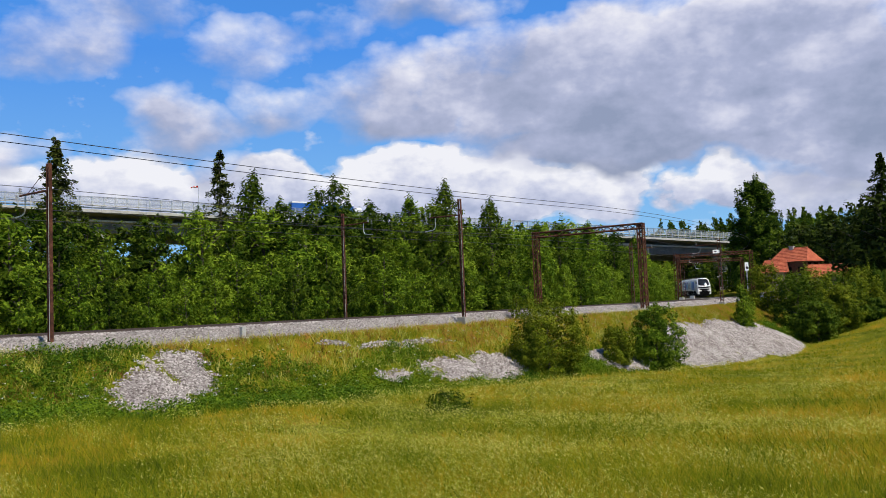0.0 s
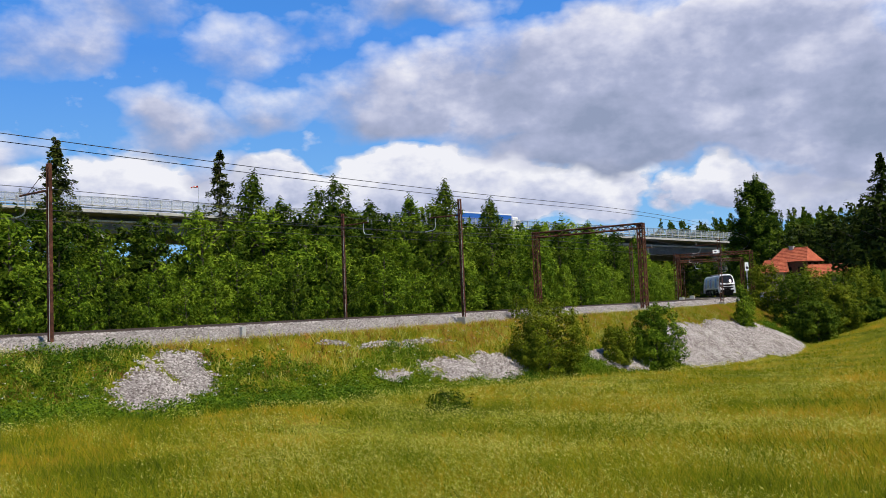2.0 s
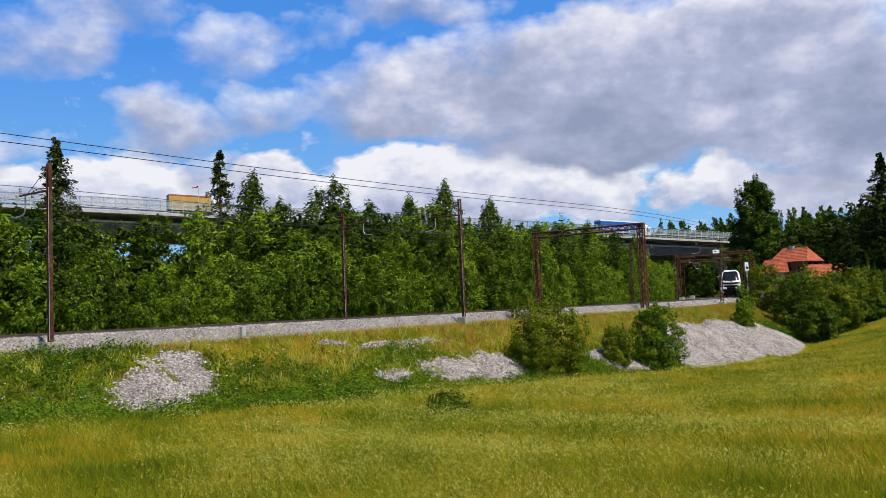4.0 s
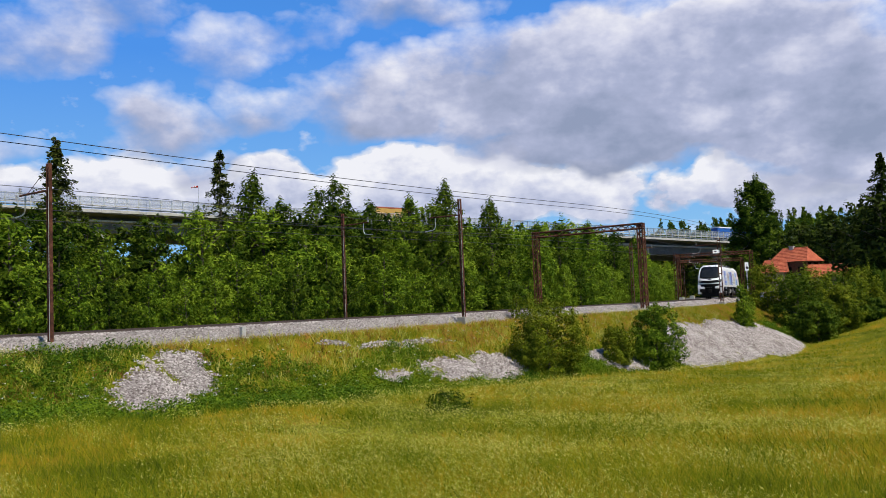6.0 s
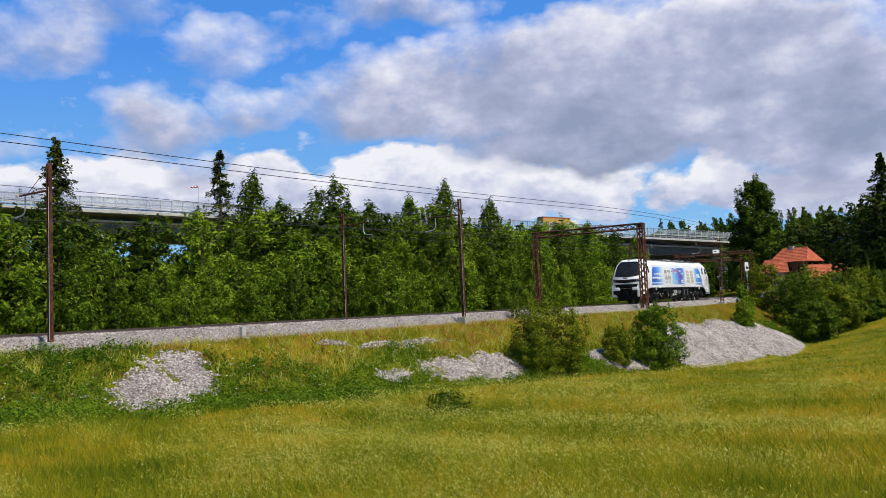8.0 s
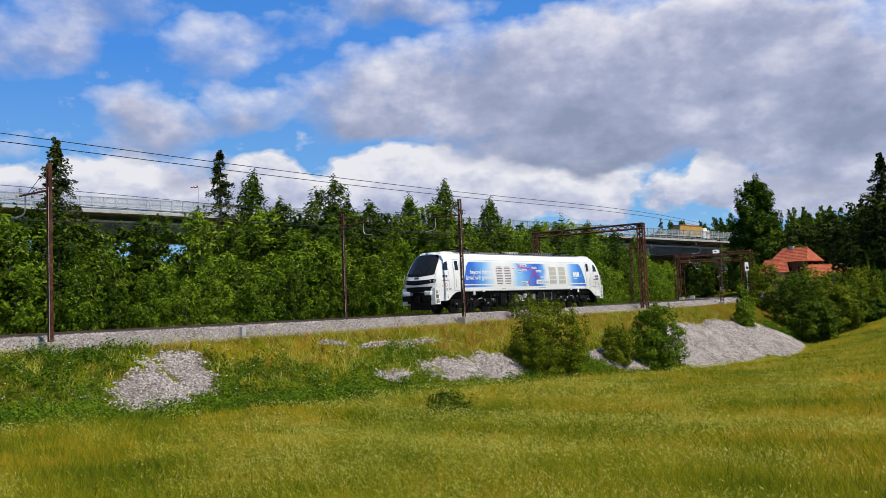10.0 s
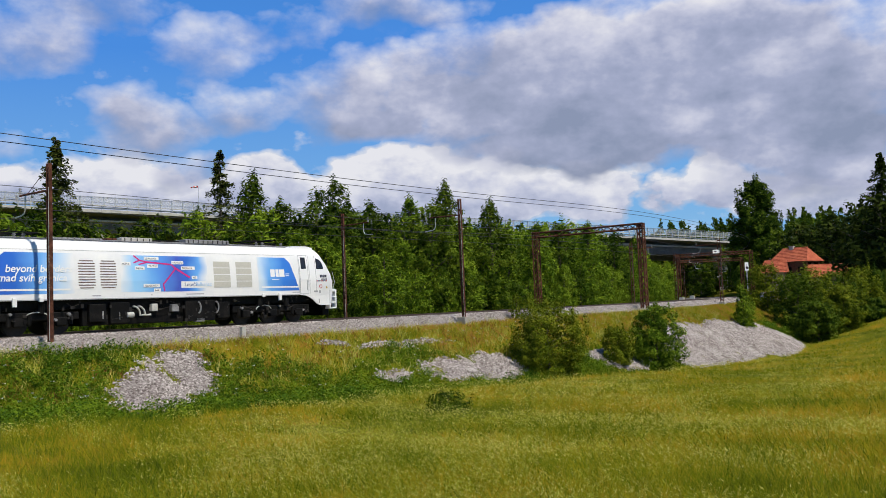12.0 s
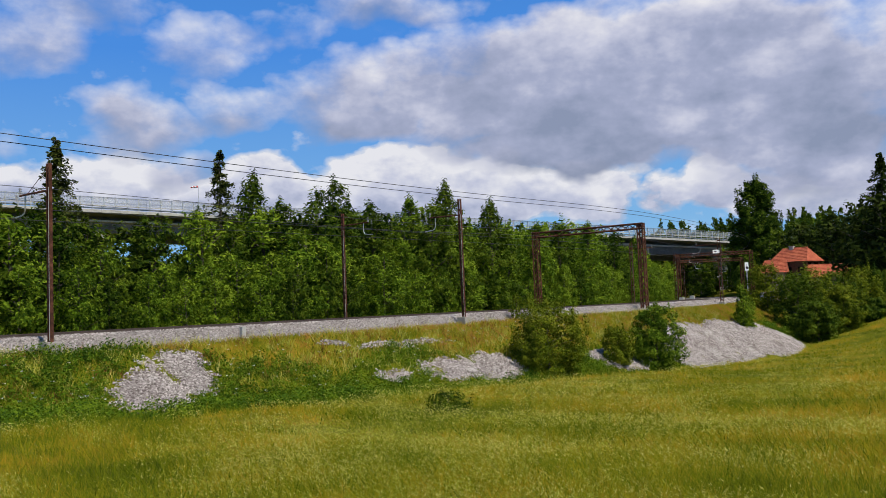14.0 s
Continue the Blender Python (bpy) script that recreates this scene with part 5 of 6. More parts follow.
M_WEED = material("bank_weeds", [(0.035, 0.085, 0.004), (0.085, 0.16, 0.007), (0.18, 0.26, 0.012)], 0.3, 0.7, gloss=0.08, fine=1.5, translucent=0.3, random_by="island", spread=0.2, coords="World")
M_BANK = material("bank_grass", [(0.12, 0.17, 0.005), (0.26, 0.265, 0.01), (0.38, 0.29, 0.025), (0.42, 0.19, 0.05)], 0.4, 0.8, gloss=0.05, fine=1.6, translucent=0.25, random_by="island", spread=0.15, coords="World", upward=True)
M_SORREL = material("rusty_sorrel", [(0.16, 0.06, 0.02), (0.3, 0.13, 0.04), (0.4, 0.24, 0.06)], 0.8, 0.8, gloss=0.05, translucent=0.25, random_by="island", spread=0.25, coords="World")
M_STRAW = material("seed_heads", [(0.26, 0.31, 0.03), (0.42, 0.44, 0.07), (0.6, 0.57, 0.16)], 0.3, 0.9, gloss=0.02, translucent=0.3, random_by="island", spread=0.28, coords="World", upward=True)


def waves(x, y, s, k):
    """Smooth patches from -1 to 1, about s metres across."""
    a = 6.28 / s
    return np.sin(x * a * 0.31 + k + 1.3 * np.sin(y * a * 0.22 + k * 2)) * np.sin(y * a * 0.27 - k + 1.3 * np.sin(x * a * 0.19 + k)) * 0.7 + 0.3 * np.sin(x * a * 0.83 + y * a * 0.61 + k)


def tufts(name, centres, height, per, width, mat_, rng, label, category="grass"):
    """Tufts of arching blades that spring from one root each."""
    n = len(centres)
    c = np.repeat(centres, per, 0)
    h = np.repeat(height, per) * rng.uniform(0.5, 1.1, n * per)
    xy = c[:, :2] + rng.normal(0, 0.05, (n * per, 2))
    return blades(name, xy, h, np.repeat(width, per), mat_, rng, label, 0.9, category)


def build_grass():
    rng = np.random.default_rng(31)

    def meadow(n, near=3.5, far=112):
        d = near * (far / near) ** rng.uniform(0, 1, n)
        u = rng.uniform(-0.62, 0.65, n)
        xy = np.column_stack([u * d, d])
        p, s = line_offset(xy[:, 0], xy[:, 1])
        t = np.interp(s, LS, LKEY) * STEP
        return xy[(p > 8.4) & (d < 112) & (scree_at(t, p) + rng.normal(0, 0.12, n) < 0.0)]
    xy = meadow(430000)
    x, y = xy.T
    tall_ = 0.85 + 0.35 * waves(x, y, 2.2, 0.4) + 0.3 * waves(x, y, 7.0, 1.7)
    blades("meadow_grass", xy, rng.uniform(0.06, 0.34, len(xy)) * np.clip(tall_, 0.3, 2), 0.003 + y * 0.0006, M_GRASS, rng, "tall yellow-green meadow grass swaying in the sun", 1.5)
    # bunches of coarser grass
    xy = meadow(26000)
    x, y = xy.T
    keep = waves(x, y, 5.0, 2.9) + rng.normal(0, 0.35, len(x)) > 0.1
    xy = xy[keep]
    tufts("grass_tufts", xy, rng.uniform(0.2, 0.5, len(xy)), 5, 0.004 + xy[:, 1] * 0.0006, M_GRASS, rng, "arching bunches of coarse meadow grass")
    # seed heads, flopping every way
    xy = meadow(300000)
    x, y = xy.T
    keep = waves(x, y, 4.2, 0.2) * 0.8 + 0.9 * waves(x, y, 1.0, 2.2) + rng.normal(0, 0.22, len(x)) + 0.45 * np.exp(-((x - 1.5) / 7) ** 2) - 0.3 * np.clip(x / y - 0.22, 0, 0.4) > 0.4
    xy = xy[keep]
    z = ground_z(xy[:, 0], xy[:, 1]) + rng.uniform(0.1, 0.42, len(xy))
    blades("grass_seed_heads", xy, rng.uniform(0.008, 0.03, len(xy)) * (0.5 + 0.05 * np.clip(xy[:, 1], 0, 30)), 0.003 + xy[:, 1] * 0.0009, M_STRAW, rng, "pale feathery seed heads over the meadow grass", 2.2, "grass", z)
    # dark green herbs in the meadow
    xy = meadow(60000)
    x, y = xy.T
    keep = waves(x, y, 3.4, 4.0) + rng.normal(0, 0.25, len(x)) > 0.55
    xy = xy[keep]
    blades("meadow_herbs", xy, rng.uniform(0.08, 0.3, len(xy)), 0.008 + xy[:, 1] * 0.0009, M_WEED, rng, "dark green leafy herbs among the meadow grass", 1.2, "weeds")

    # bank: dry grass along its top, weeds lower down
    def bank(n, p0=2.85, p1=11.0, t0=5.2, t1=13.4):
        t, p = rng.uniform(t0, t1, n), rng.uniform(p0, p1, n)
        ok = scree_at(t, p) + rng.normal(0, 0.1, n) < 0.02
        return t[ok], p[ok]

    def lush(t, p):
        west = np.clip((t - 11.9) * 2.4, 0, 1.2)
        return (p - 5.3) * 0.42 + west * 0.9 + 0.45 * np.sin(t * 9 + 1) * np.sin(p * 1.3) - np.clip(11.4 - t, 0, 1.2) * 0.7
    t, p = bank(200000)
    t2, p2 = bank(30000, 9.5, 13.5, 11.7)
    t, p = np.concatenate([t, t2]), np.concatenate([p, p2])
    green = lush(t, p) + rng.normal(0, 0.4, len(t)) > 0.1
    for sel, nm, m_, h, lb in ((~green, "bank_grass", M_BANK, (0.12, 0.42), "dry ochre and green grass along the embankment top"), (green, "bank_weeds", M_WEED, (0.12, 0.4), "lush green weeds covering the embankment slope")):
        q = line_xy(t[sel], p[sel])
        blades(nm, q, rng.uniform(*h, len(q)), 0.006 + q[:, 1] * 0.00055, m_, rng, lb, 1.1)
    # rusty sorrel and yellow tufts near the track
    t, p = bank(2600, 3.0, 7.0, 8.5)
    keep = np.sin(t * 13 + 2) * np.sin(p * 2.1 + t * 4) + rng.normal(0, 0.3, len(t)) > 0.45
    q = line_xy(t[keep], p[keep])
    tufts("sorrel_stalks", q, rng.uniform(0.3, 0.65, len(q)), 7, np.full(len(q), 0.022), M_SORREL, rng, "rust-red sorrel stalks on the embankment", "weeds")
    t, p = bank(1500, 3.0, 7.5, 8.0)
    q = line_xy(t, p)
    tufts("yellow_tufts", q, rng.uniform(0.3, 0.7, len(q)), 9, np.full(len(q), 0.03), M_STRAW, rng, "yellow-green grass tufts on the embankment", "grass")
    # mounds of bramble and nettle
    t, p = bank(5200, 3.3, 10.0, 7.0)
    t2, p2 = bank(700, 9.5, 13.0, 11.8)
    t, p = np.concatenate([t, t2]), np.concatenate([p, p2])
    keep = (lush(t, p) + 0.35 * np.sin(t * 21) * np.sin(p * 3) + rng.normal(0, 0.2, len(t)) > 0.35) & (scree_at(t, p) < -0.15)
    t, p = t[keep], p[keep]
    q = line_xy(t, p)
    r = rng.uniform(0.16, 0.5, len(q))
    mound = np.column_stack([q, ground_z(q[:, 0], q[:, 1]) + r * 0.35, r, r, r * rng.uniform(0.7, 1.3, len(q))])
    tagged(quads_part("bramble_mounds", clumps(rng, mound, 140000, 0.075), 3, M_WEED), "mounds of green bramble and nettle on the embankment slope", "weeds", kind="stuff")
    # white umbels here and there
    t, p = bank(420, 4.5, 9.5, 8.5)
    q = line_xy(t, p)
    c = np.column_stack([q, ground_z(q[:, 0], q[:, 1]) + rng.uniform(0.5, 0.8, len(q)), *[np.full(len(q), v) for v in (0.07, 0.07, 0.02)]])
    tagged(quads_part("white_umbels", clumps(rng, c, 2600, 0.022), 3, M_TEXT), "small white umbel flowers on the embankment", "flowers", kind="stuff")

# ---- sky ----
clouds("high_clouds", 4300, [(-23.2, 17.2, 4.8, 2.8, 0.62), (-12.8, 16.9, 4.8, 2.4, 0.6), (-17.2, 12.3, 4.3, 2.4, 0.95), (-19.1, 19.4, 4.1, 1.7, 0.5), (-11.1, 13.3, 4.1, 1.9, 0.8), (-7.9, 18.6, 4.4, 1.5, 0.3), (-2.8, 13.9, 5.6, 3.5, 1.0), (-0.3, 19.4, 6.3, 1.7, 0.75), (6.1, 15.7, 7.0, 3.5, 1.0), (13.5, 14.7, 8.1, 5.2, 1.0),
                             (21.1, 13.8, 9.6, 5.6, 1.0), (28.5, 12.1, 9.0, 5.6, 1.0), (7.0, 12.2, 12.2, 2.8, 1.0), (19.2, 10.1, 12.2, 2.6, 1.0), (12.1, 10.0, 11.1, 1.7, 0.8), (25.2, 7.0, 7.3, 2.6, 1.0), (17.9, 17.3, 12.2, 2.6, 0.8), (-26.7, 10.0, 3.3, 1.9, 0.7), (-14.1, 9.3, 2.2, 1.7, 0.8)],
       6.0, 34, 2.6, 0.0, 0.52, "drifting grey and white cumulus clouds against blue sky", 0.0, 1.2, 0.3)
clouds("low_clouds", 4600, [(-20.0, 8.3, 5.2, 2.8, 1.2), (-26.7, 8.0, 3.3, 1.7, 1.0), (-10.8, 8.5, 3.7, 2.3, 1.2), (-14.5, 7.5, 5.2, 1.9, 1.0), (-3.4, 7.8, 5.6, 3.0, 1.2), (3.1, 7.9, 5.9, 3.0, 1.2), (9.8, 7.2, 5.9, 2.7, 1.2), (17.8, 6.7, 3.0, 2.0, 1.2), (23.5, 5.6, 5.6, 1.7, 1.0), (27.3, 5.6, 3.0, 1.7, 1.0), (-6.8, 6.6, 15.6, 1.9, 0.9)],
       1.5, 12, 0.8, -0.2, 0.84, "bright white cumulus bank low over the horizon", 0.85, 2.6, 0.5)

# ---- large structure ----
build_ground()
build_track()
viaduct = build_viaduct()
build_barrier(viaduct)

# ---- railway equipment ----
for t_, p_, top_, base_, arm_ in ((12.40, 3.2, 7.0, -0.14, 5.9), (10.68, 3.2, 7.45, -0.1, 6.4), (7.30, 3.2, 7.0, -0.15, 6.2), (10.70, -7.4, 7.5, -0.2, 6.6), (7.22, -7.4, 7.2, -0.3, 6.4), (5.16, -7.4, 7.0, -0.2, 6.2), (2.9, -7.4, 7.0, -0.2, 6.2)):
    mast_fittings(build_mast(t_, p_, top_, base_, arm_, 1.7 if t_ < 8 else 1.0), p_, top_, arm_)
build_portal(8.94, 3.2, -7.6, 7.2, -0.2)
build_portal(4.2, 3.4, -8.0, 7.4, -0.4)
build_portal(2.6, 3.4, -8.0, 7.2, -0.4)
build_wires()
build_small()
windsock = build_windsock()
build_house()

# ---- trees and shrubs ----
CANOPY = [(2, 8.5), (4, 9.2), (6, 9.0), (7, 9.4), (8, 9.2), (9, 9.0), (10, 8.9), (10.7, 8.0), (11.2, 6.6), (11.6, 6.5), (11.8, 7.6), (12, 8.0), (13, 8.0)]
rng = np.random.default_rng(5)
TREE_LABEL = "dense young broadleaf tree with fresh green leaves beside the railway"
protos = []
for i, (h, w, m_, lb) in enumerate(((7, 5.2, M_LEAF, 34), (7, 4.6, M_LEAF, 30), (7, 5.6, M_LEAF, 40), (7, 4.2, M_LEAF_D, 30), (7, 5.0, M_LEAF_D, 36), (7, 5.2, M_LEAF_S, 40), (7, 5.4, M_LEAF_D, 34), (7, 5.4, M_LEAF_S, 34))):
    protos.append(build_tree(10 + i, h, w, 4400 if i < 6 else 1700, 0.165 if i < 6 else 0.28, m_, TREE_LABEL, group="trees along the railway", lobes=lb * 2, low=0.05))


def plant(ob, x, y, scale, wide=1.0):
    off = float(line_offset([x], [y])[0][0])
    if -8.6 < off < 4.5:
        return None
    m = pose(x, y, ground_at(x, y) - 0.1, rng.uniform(-3, 3), rng.uniform(-3, 3), rng.uniform(0, 360)) @ Matrix.Diagonal((scale * wide, scale * wide, scale, 1))
    return copy_thing(ob, m)


# the back rows take dark crowns, one with shade in its leaf colour
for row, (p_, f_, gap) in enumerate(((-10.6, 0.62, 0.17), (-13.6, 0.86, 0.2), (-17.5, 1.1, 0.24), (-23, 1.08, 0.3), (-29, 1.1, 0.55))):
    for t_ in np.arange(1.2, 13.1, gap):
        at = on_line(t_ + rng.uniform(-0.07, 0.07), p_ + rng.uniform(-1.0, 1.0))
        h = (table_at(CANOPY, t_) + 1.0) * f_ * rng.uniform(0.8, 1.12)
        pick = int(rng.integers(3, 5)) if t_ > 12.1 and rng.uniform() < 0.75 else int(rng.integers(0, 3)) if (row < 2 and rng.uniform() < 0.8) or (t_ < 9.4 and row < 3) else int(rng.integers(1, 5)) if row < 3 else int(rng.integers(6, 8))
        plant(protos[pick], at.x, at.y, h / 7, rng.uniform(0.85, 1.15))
for i, ob in enumerate(protos):
    at = on_line(3.0 + i * 1.2, -22.5)
    stand(ob, at.x, at.y)
# the taller ones behind, denser
TALL = "tall dense dark green broadleaf tree above the young trees"
tall = [build_tree(60, 10, 6.4, 8000, 0.155, M_LEAF_D, TALL, group="tall trees behind the railway", lobes=110, low=0.1, form="cone"),
        build_tree(61, 10, 5.2, 8000, 0.155, M_LEAF_D, TALL, group="tall trees behind the railway", lobes=80, low=0.1, form="oval"),
        build_tree(62, 10, 6.0, 8000, 0.155, M_LEAF, "tall light green broadleaf tree above the young trees", group="tall trees behind the railway", lobes=90, low=0.1, form="cone")]
for i, (x, y, top, k, wide) in enumerate(((-16.4, 72, 12.6, 0, 1.0), (-13.6, 72, 10.3, 1, 0.95), (-9.8, 74, 12.2, 1, 0.95), (-3.4, 78, 11.0, 2, 1.1), (0.6, 80, 12.4, 0, 0.9), (4.7, 84, 11.0, 0, 1.1), (-1.4, 77, 10.2, 1, 1.0), (9.4, 90, 9.2, 2, 1.1), (16.7, 100, 9.9, 2, 1.0), (-6.5, 76, 9.4, 1, 1.15), (-19.5, 70, 9.4, 0, 1.1), (-22, 62, 8.0, 0, 1.1), (22, 110, 9.5, 1, 1.1), (13, 95, 9.2, 1, 1.1), (27, 122, 9.6, 2, 1.0))):
    g = ground_at(x, y)
    plant(tall[k], x, y, (top - g) / 10, wide)
for ob, x, y in zip(tall, (-11.8, -4.9, 7.0), (76, 80, 88)):
    stand(ob, x, y, 0, 1.2)
for x, y, top, k, wide in ((-28.3, 53.5, 8.0, 4, 1.0), (-25.8, 54.5, 8.3, 4, 1.0), (-23.6, 56.5, 7.4, 3, 1.0), (-30.5, 56, 8.4, 3, 1.1)):
    plant(protos[k], x, y, (top - ground_at(x, y)) / 7, wide)
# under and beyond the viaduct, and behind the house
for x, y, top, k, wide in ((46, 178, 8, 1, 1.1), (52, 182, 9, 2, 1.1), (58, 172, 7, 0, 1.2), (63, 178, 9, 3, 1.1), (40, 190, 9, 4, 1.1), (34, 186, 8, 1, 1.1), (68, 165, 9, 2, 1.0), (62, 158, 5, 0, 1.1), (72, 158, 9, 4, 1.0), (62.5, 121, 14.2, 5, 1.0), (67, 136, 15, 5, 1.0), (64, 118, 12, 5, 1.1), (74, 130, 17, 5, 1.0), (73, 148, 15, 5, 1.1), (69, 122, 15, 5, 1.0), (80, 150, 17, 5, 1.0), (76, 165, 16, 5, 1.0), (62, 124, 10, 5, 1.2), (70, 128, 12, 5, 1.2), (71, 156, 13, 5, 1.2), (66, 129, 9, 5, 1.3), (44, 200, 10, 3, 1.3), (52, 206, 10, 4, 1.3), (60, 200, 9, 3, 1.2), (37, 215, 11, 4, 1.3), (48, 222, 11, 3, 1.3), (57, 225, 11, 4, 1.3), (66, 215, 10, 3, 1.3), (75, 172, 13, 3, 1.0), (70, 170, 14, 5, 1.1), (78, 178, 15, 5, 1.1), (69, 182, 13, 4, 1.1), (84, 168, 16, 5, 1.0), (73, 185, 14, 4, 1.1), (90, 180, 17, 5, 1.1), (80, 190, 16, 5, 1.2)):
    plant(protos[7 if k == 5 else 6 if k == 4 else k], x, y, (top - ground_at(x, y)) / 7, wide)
linden = build_tree(77, 25.5, 13.4, 42000, 0.33, M_LEAF_D, "tall dense oval broadleaf tree standing over the house", lobes=230, low=0.04, form="oval")
stand(linden, 70.6, 192)
SPRUCE = "sparse-topped dark green spruce standing above the trees"
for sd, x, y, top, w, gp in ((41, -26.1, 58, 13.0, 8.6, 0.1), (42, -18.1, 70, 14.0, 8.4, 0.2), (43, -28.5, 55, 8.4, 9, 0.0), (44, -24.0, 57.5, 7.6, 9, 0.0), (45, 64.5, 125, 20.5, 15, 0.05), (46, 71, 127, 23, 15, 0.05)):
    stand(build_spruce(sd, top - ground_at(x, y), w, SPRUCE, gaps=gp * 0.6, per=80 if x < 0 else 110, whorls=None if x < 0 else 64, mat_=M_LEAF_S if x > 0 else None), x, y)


def build_far_woods():
    """The wooded hill beyond the motorway: spruces and rounded crowns, too far to tell apart."""
    r = np.random.default_rng(63)
    tri = []
    for i in range(330):
        a, d = r.uniform(radians(11), radians(34)), r.uniform(335, 480)
        x, y = d * math.sin(a), d * math.cos(a)
        z, h = ground_at(x, y), r.uniform(9, 19)
        n = 150
        f = r.uniform(0, 1, n) ** 1.2
        if i % 5 < 3:
            w = h * 0.24 * (1 - f) + 0.25
        else:
            w, h = h * 0.3 * np.sqrt(np.clip(1 - (2 * f - 0.9) ** 2, 0.02, 1)), h * 0.8
        q = r.uniform(0, 6.28, n)
        rad = w * r.uniform(0.5, 1.0, n)
        c = np.column_stack([x + rad * np.cos(q), y + rad * np.sin(q), z + f * h])
        u = r.normal(size=(n, 3))
        v = r.normal(size=(n, 3))
        u, v = u / np.linalg.norm(u, axis=1)[:, None] * 1.1, v / np.linalg.norm(v, axis=1)[:, None] * 1.1
        tri.append(np.stack([c - u, c + u, c + v], 1))
    tagged(quads_part("far_woods", np.concatenate(tri), 3, M_LEAF_D), "dark mixed woods of spruce and broadleaf on a far hill", "woods", kind="stuff")


build_far_woods()
for i in range(16):
    plant(protos[7 - i % 2], 40 + i * 4.0 + rng.uniform(-1, 1), 238 + rng.uniform(-8, 12), rng.uniform(1.6, 2.2), 1.1)
for i in range(9):
    plant(protos[7 - i % 2], 58 + i * 4.0, 212 + rng.uniform(-5, 5), rng.uniform(1.2, 1.6), 1.1)
# shrubs on the bank and in the meadow
SHRUB = "round green shrub growing on the embankment slope"


def shrub(seed, x, y, h, w, leaves, leaf, mat_, label=SHRUB):
    ob = build_tree(seed, h, w, leaves, leaf, mat_, label, "shrub", "shrub", "shrubs on the bank", lobes=90, low=0.04)
    return stand(ob, x, y, seed * 37, 0.15)


M_SHRUB = material("shrub_leaves", [(0.05, 0.08, 0.004), (0.125, 0.165, 0.008), (0.22, 0.25, 0.018)], 0.6, 0.7, gloss=0.04, fine=3, translucent=0.3, random_by="island", spread=0.2)
shrub(81, 6.1, 52.2, 4.5, 5.2, 16000, 0.1, M_SHRUB)
shrub(82, 14.9, 61.3, 4.6, 4.3, 14000, 0.11, M_LEAF)
shrub(83, 11.6, 58.8, 2.6, 2.6, 7000, 0.095, M_SHRUB)
shrub(84, 29.9, 86.8, 4.5, 1.7, 3500, 0.13, M_LEAF, "slender green sapling on the stony slope")
shrub(85, 31.2, 88.5, 3.4, 1.6, 1800, 0.13, M_LEAF, "slender green sapling on the stony slope")
shrub(86, 0.0, 26.5, 0.75, 1.7, 2200, 0.05, M_LEAF_D, "low dark green bush in the meadow")
shrub(87, 5.0, 60.5, 2.2, 1.2, 900, 0.09, M_SHRUB, "wispy green weed bush by the track")
for i, (x, y, h, w) in enumerate(((40.5, 99, 7.4, 6.0), (43, 101, 8.6, 7), (47, 104, 7.2, 7), (51.5, 107, 6.4, 6.5), (40.5, 94, 4.6, 5), (45.5, 98.5, 5.6, 5.5), (56, 111, 5.0, 7), (60, 108, 5.5, 6), (50, 100.5, 2.6, 4), (40, 107, 6.5, 6), (48.5, 112, 5.5, 6.5))):
    shrub(100 + i, x, y, h, w, 8000, 0.18, (M_LEAF_D, M_SHRUB)[i % 2], "broad green shrub at the edge of the meadow")

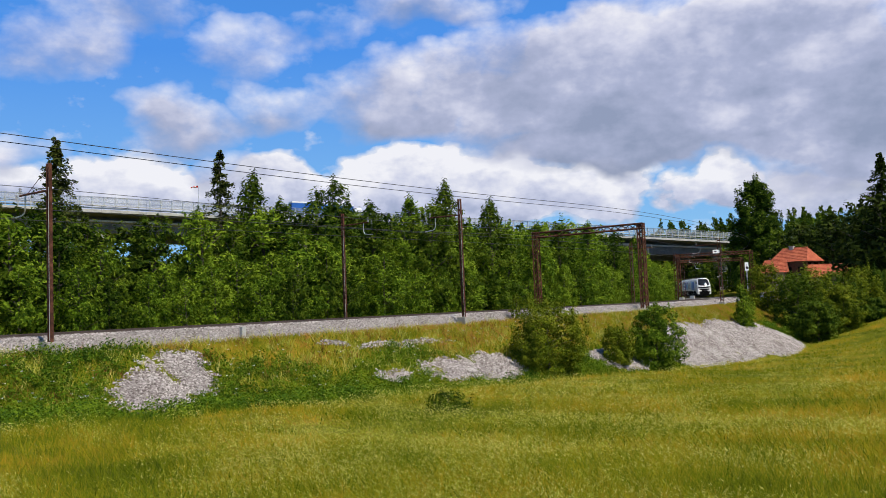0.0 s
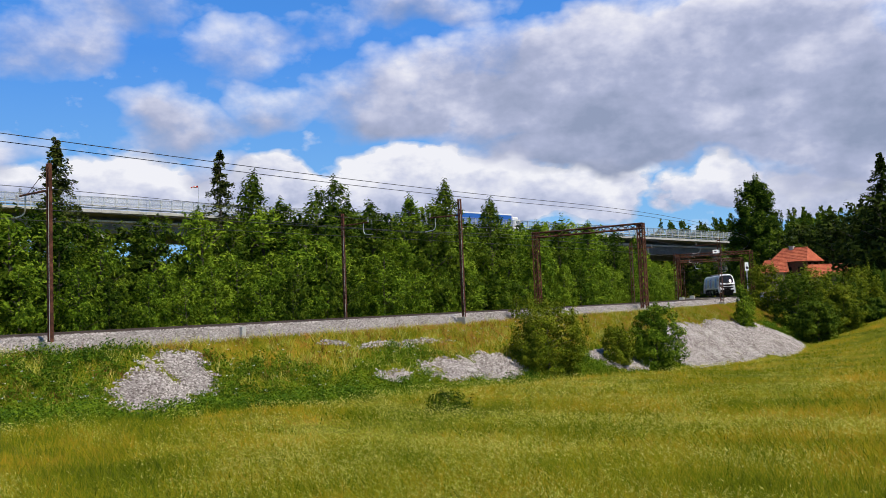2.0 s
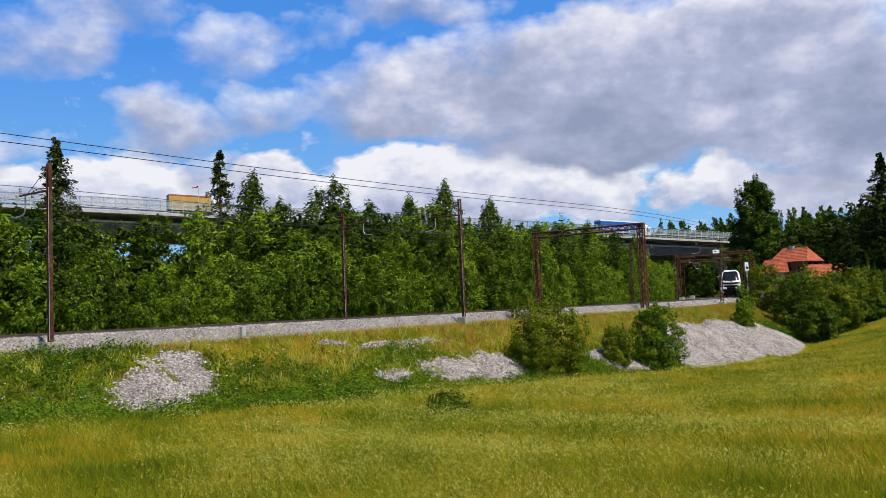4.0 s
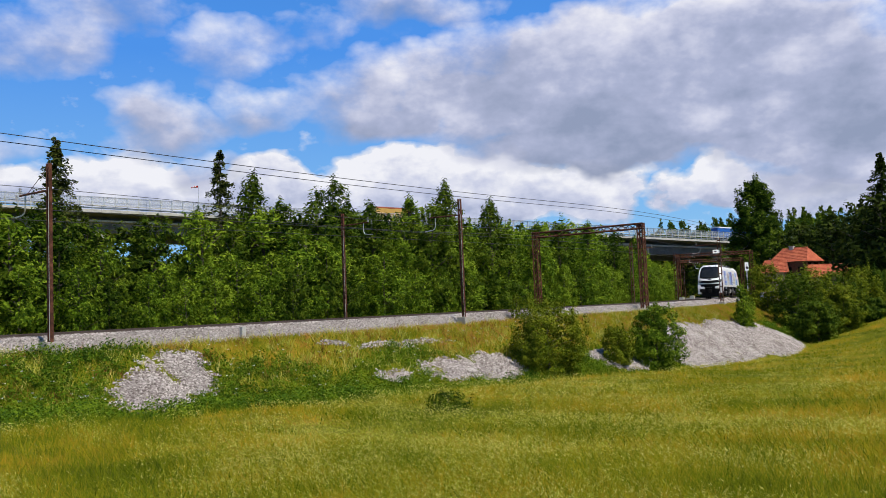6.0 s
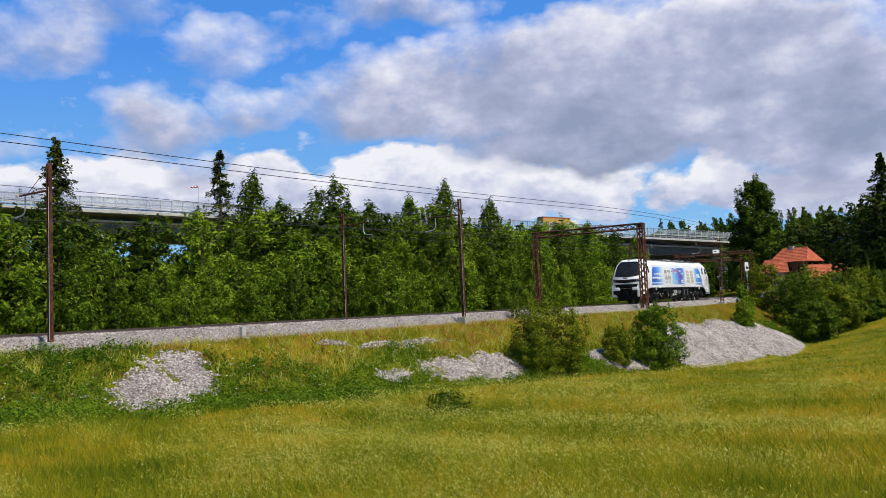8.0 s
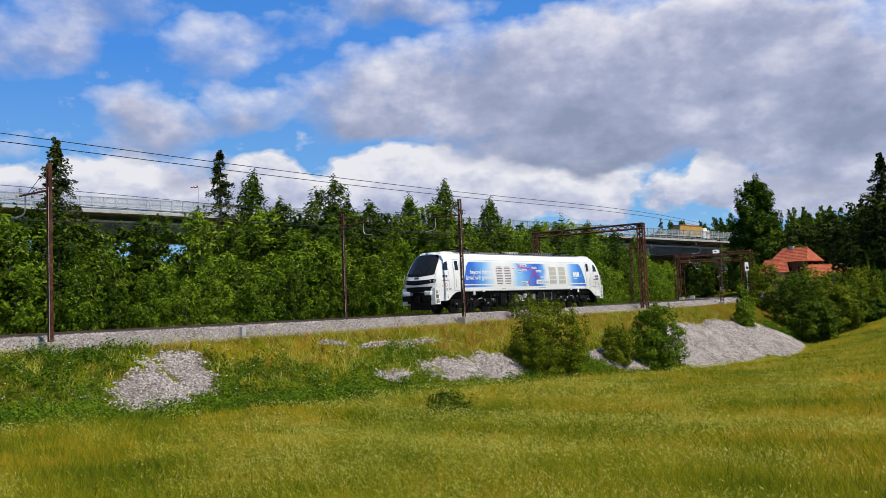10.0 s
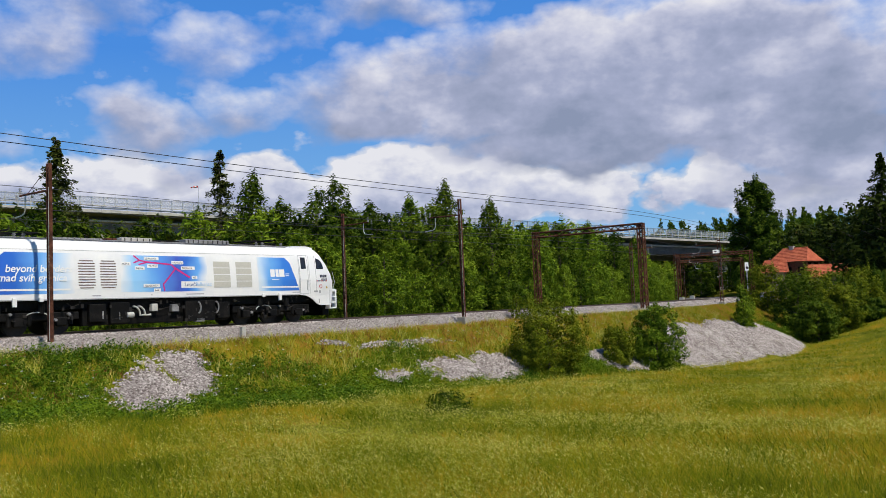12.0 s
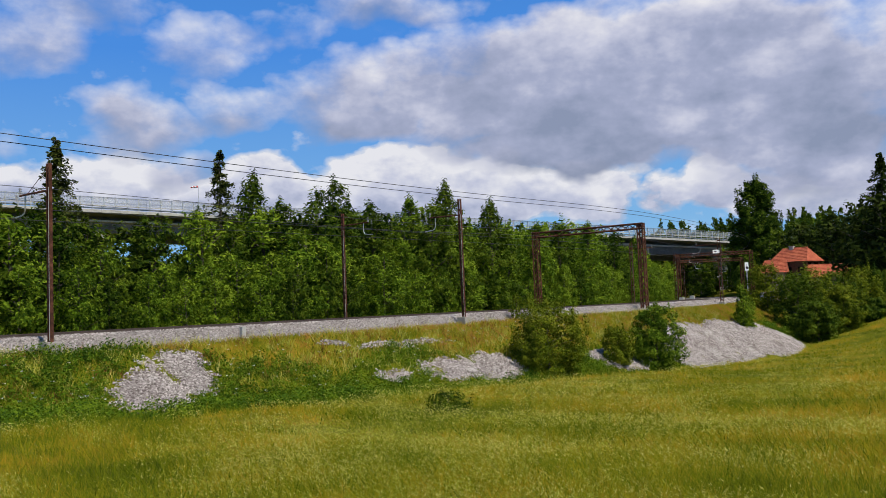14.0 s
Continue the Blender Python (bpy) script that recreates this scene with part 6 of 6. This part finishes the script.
# ---- vehicles ----
M_BLUE_BOX = material("blue_tarpaulin", [(0.01, 0.09, 0.36), (0.015, 0.12, 0.46)], 0.6, 0.5)
M_YELLOW = material("yellow_tipper", [(0.42, 0.25, 0.05), (0.52, 0.33, 0.08)], 0.8, 0.6)
M_MAROON = material("red_brown_cover", [(0.25, 0.05, 0.02), (0.36, 0.09, 0.03)], 0.8, 0.6)
truck_a = build_truck("articulated_truck", M_BLUE_BOX, M_TEXT, "white truck with a blue tarpaulin trailer on the viaduct", 16.0, 4.15)
truck_b = build_truck("tipper_truck", M_YELLOW, M_MAROON, "white truck with a yellow and red-brown load box on the viaduct", 10.5, 4.1)
locomotive = build_loco()

# ---- stones, sleepers, grass ----
def build_sleepers():
    th = [o for o in scene.collection.objects if o.name == "railway_track"][0]
    bm = bmesh.new()
    box(bm, (-0.13, -1.3, -0.34), (0.13, 1.3, -0.165), 0.02)
    me = bpy.data.meshes.new("sleeper")
    bm.to_mesh(me)
    bm.free()
    me.materials.append(M_SLEEPER)
    s0 = float(np.interp(3.5 / STEP, LKEY, LS))
    for i in range(270):
        k = int(np.searchsorted(LS, s0 + 0.6 * i))
        o = new("sleeper", me)
        o.parent = th
        o.matrix_basis = pose(LXY[k, 0], LXY[k, 1], 0, 0, 0, math.degrees(math.atan2(LTAN[k, 1], LTAN[k, 0])))


build_sleepers()
build_stones()
build_grass()


def motions():
    walk(locomotive, [(float(t), pose(*on_line(t), 0, 0, turn_at(t))) for t in np.arange(0, 14.01, 0.25)])
    # the wheels roll: one row a thirtieth of a second
    rows, s0 = [], float(np.interp(0, LKEY, LS))
    for i in range(421):
        s = float(np.interp(i / 30 / STEP, LKEY, LS)) - s0
        rows.append((i / 30, math.degrees(s / 0.533)))
    for w in WHEELS:
        x, y, z = w.location
        walk(w, [(t, pose(x, y, z, 0, a, 0)) for t, a in rows])
    lane = math.degrees(math.atan2(VDIR.y, VDIR.x))
    fall = -math.degrees(math.atan2(5.4, VLEN))
    for th, s0, v, side in ((truck_a, 62.8, 19.6, 2.6), (truck_b, -52.5, 21.4, 2.6)):
        walk(th, [(t, pose(*viaduct_at(s0 + v * t, side, 0.02), 0, -fall, lane)) for t in (0.0, 3.5, 7.0, 10.5, 14.0)])
    walk(windsock, [(0.7 * i, pose(0, 0, 0, 0, 0, 14 * math.sin(i * 1.9) + 8 * math.sin(i * 0.7))) for i in range(21)])
    for ob, turn in DRIFT:
        walk(ob, [(t, pose(*EYE, 0, 0, turn * t / 14)) for t in (0.0, 7.0, 14.0)])


motions()
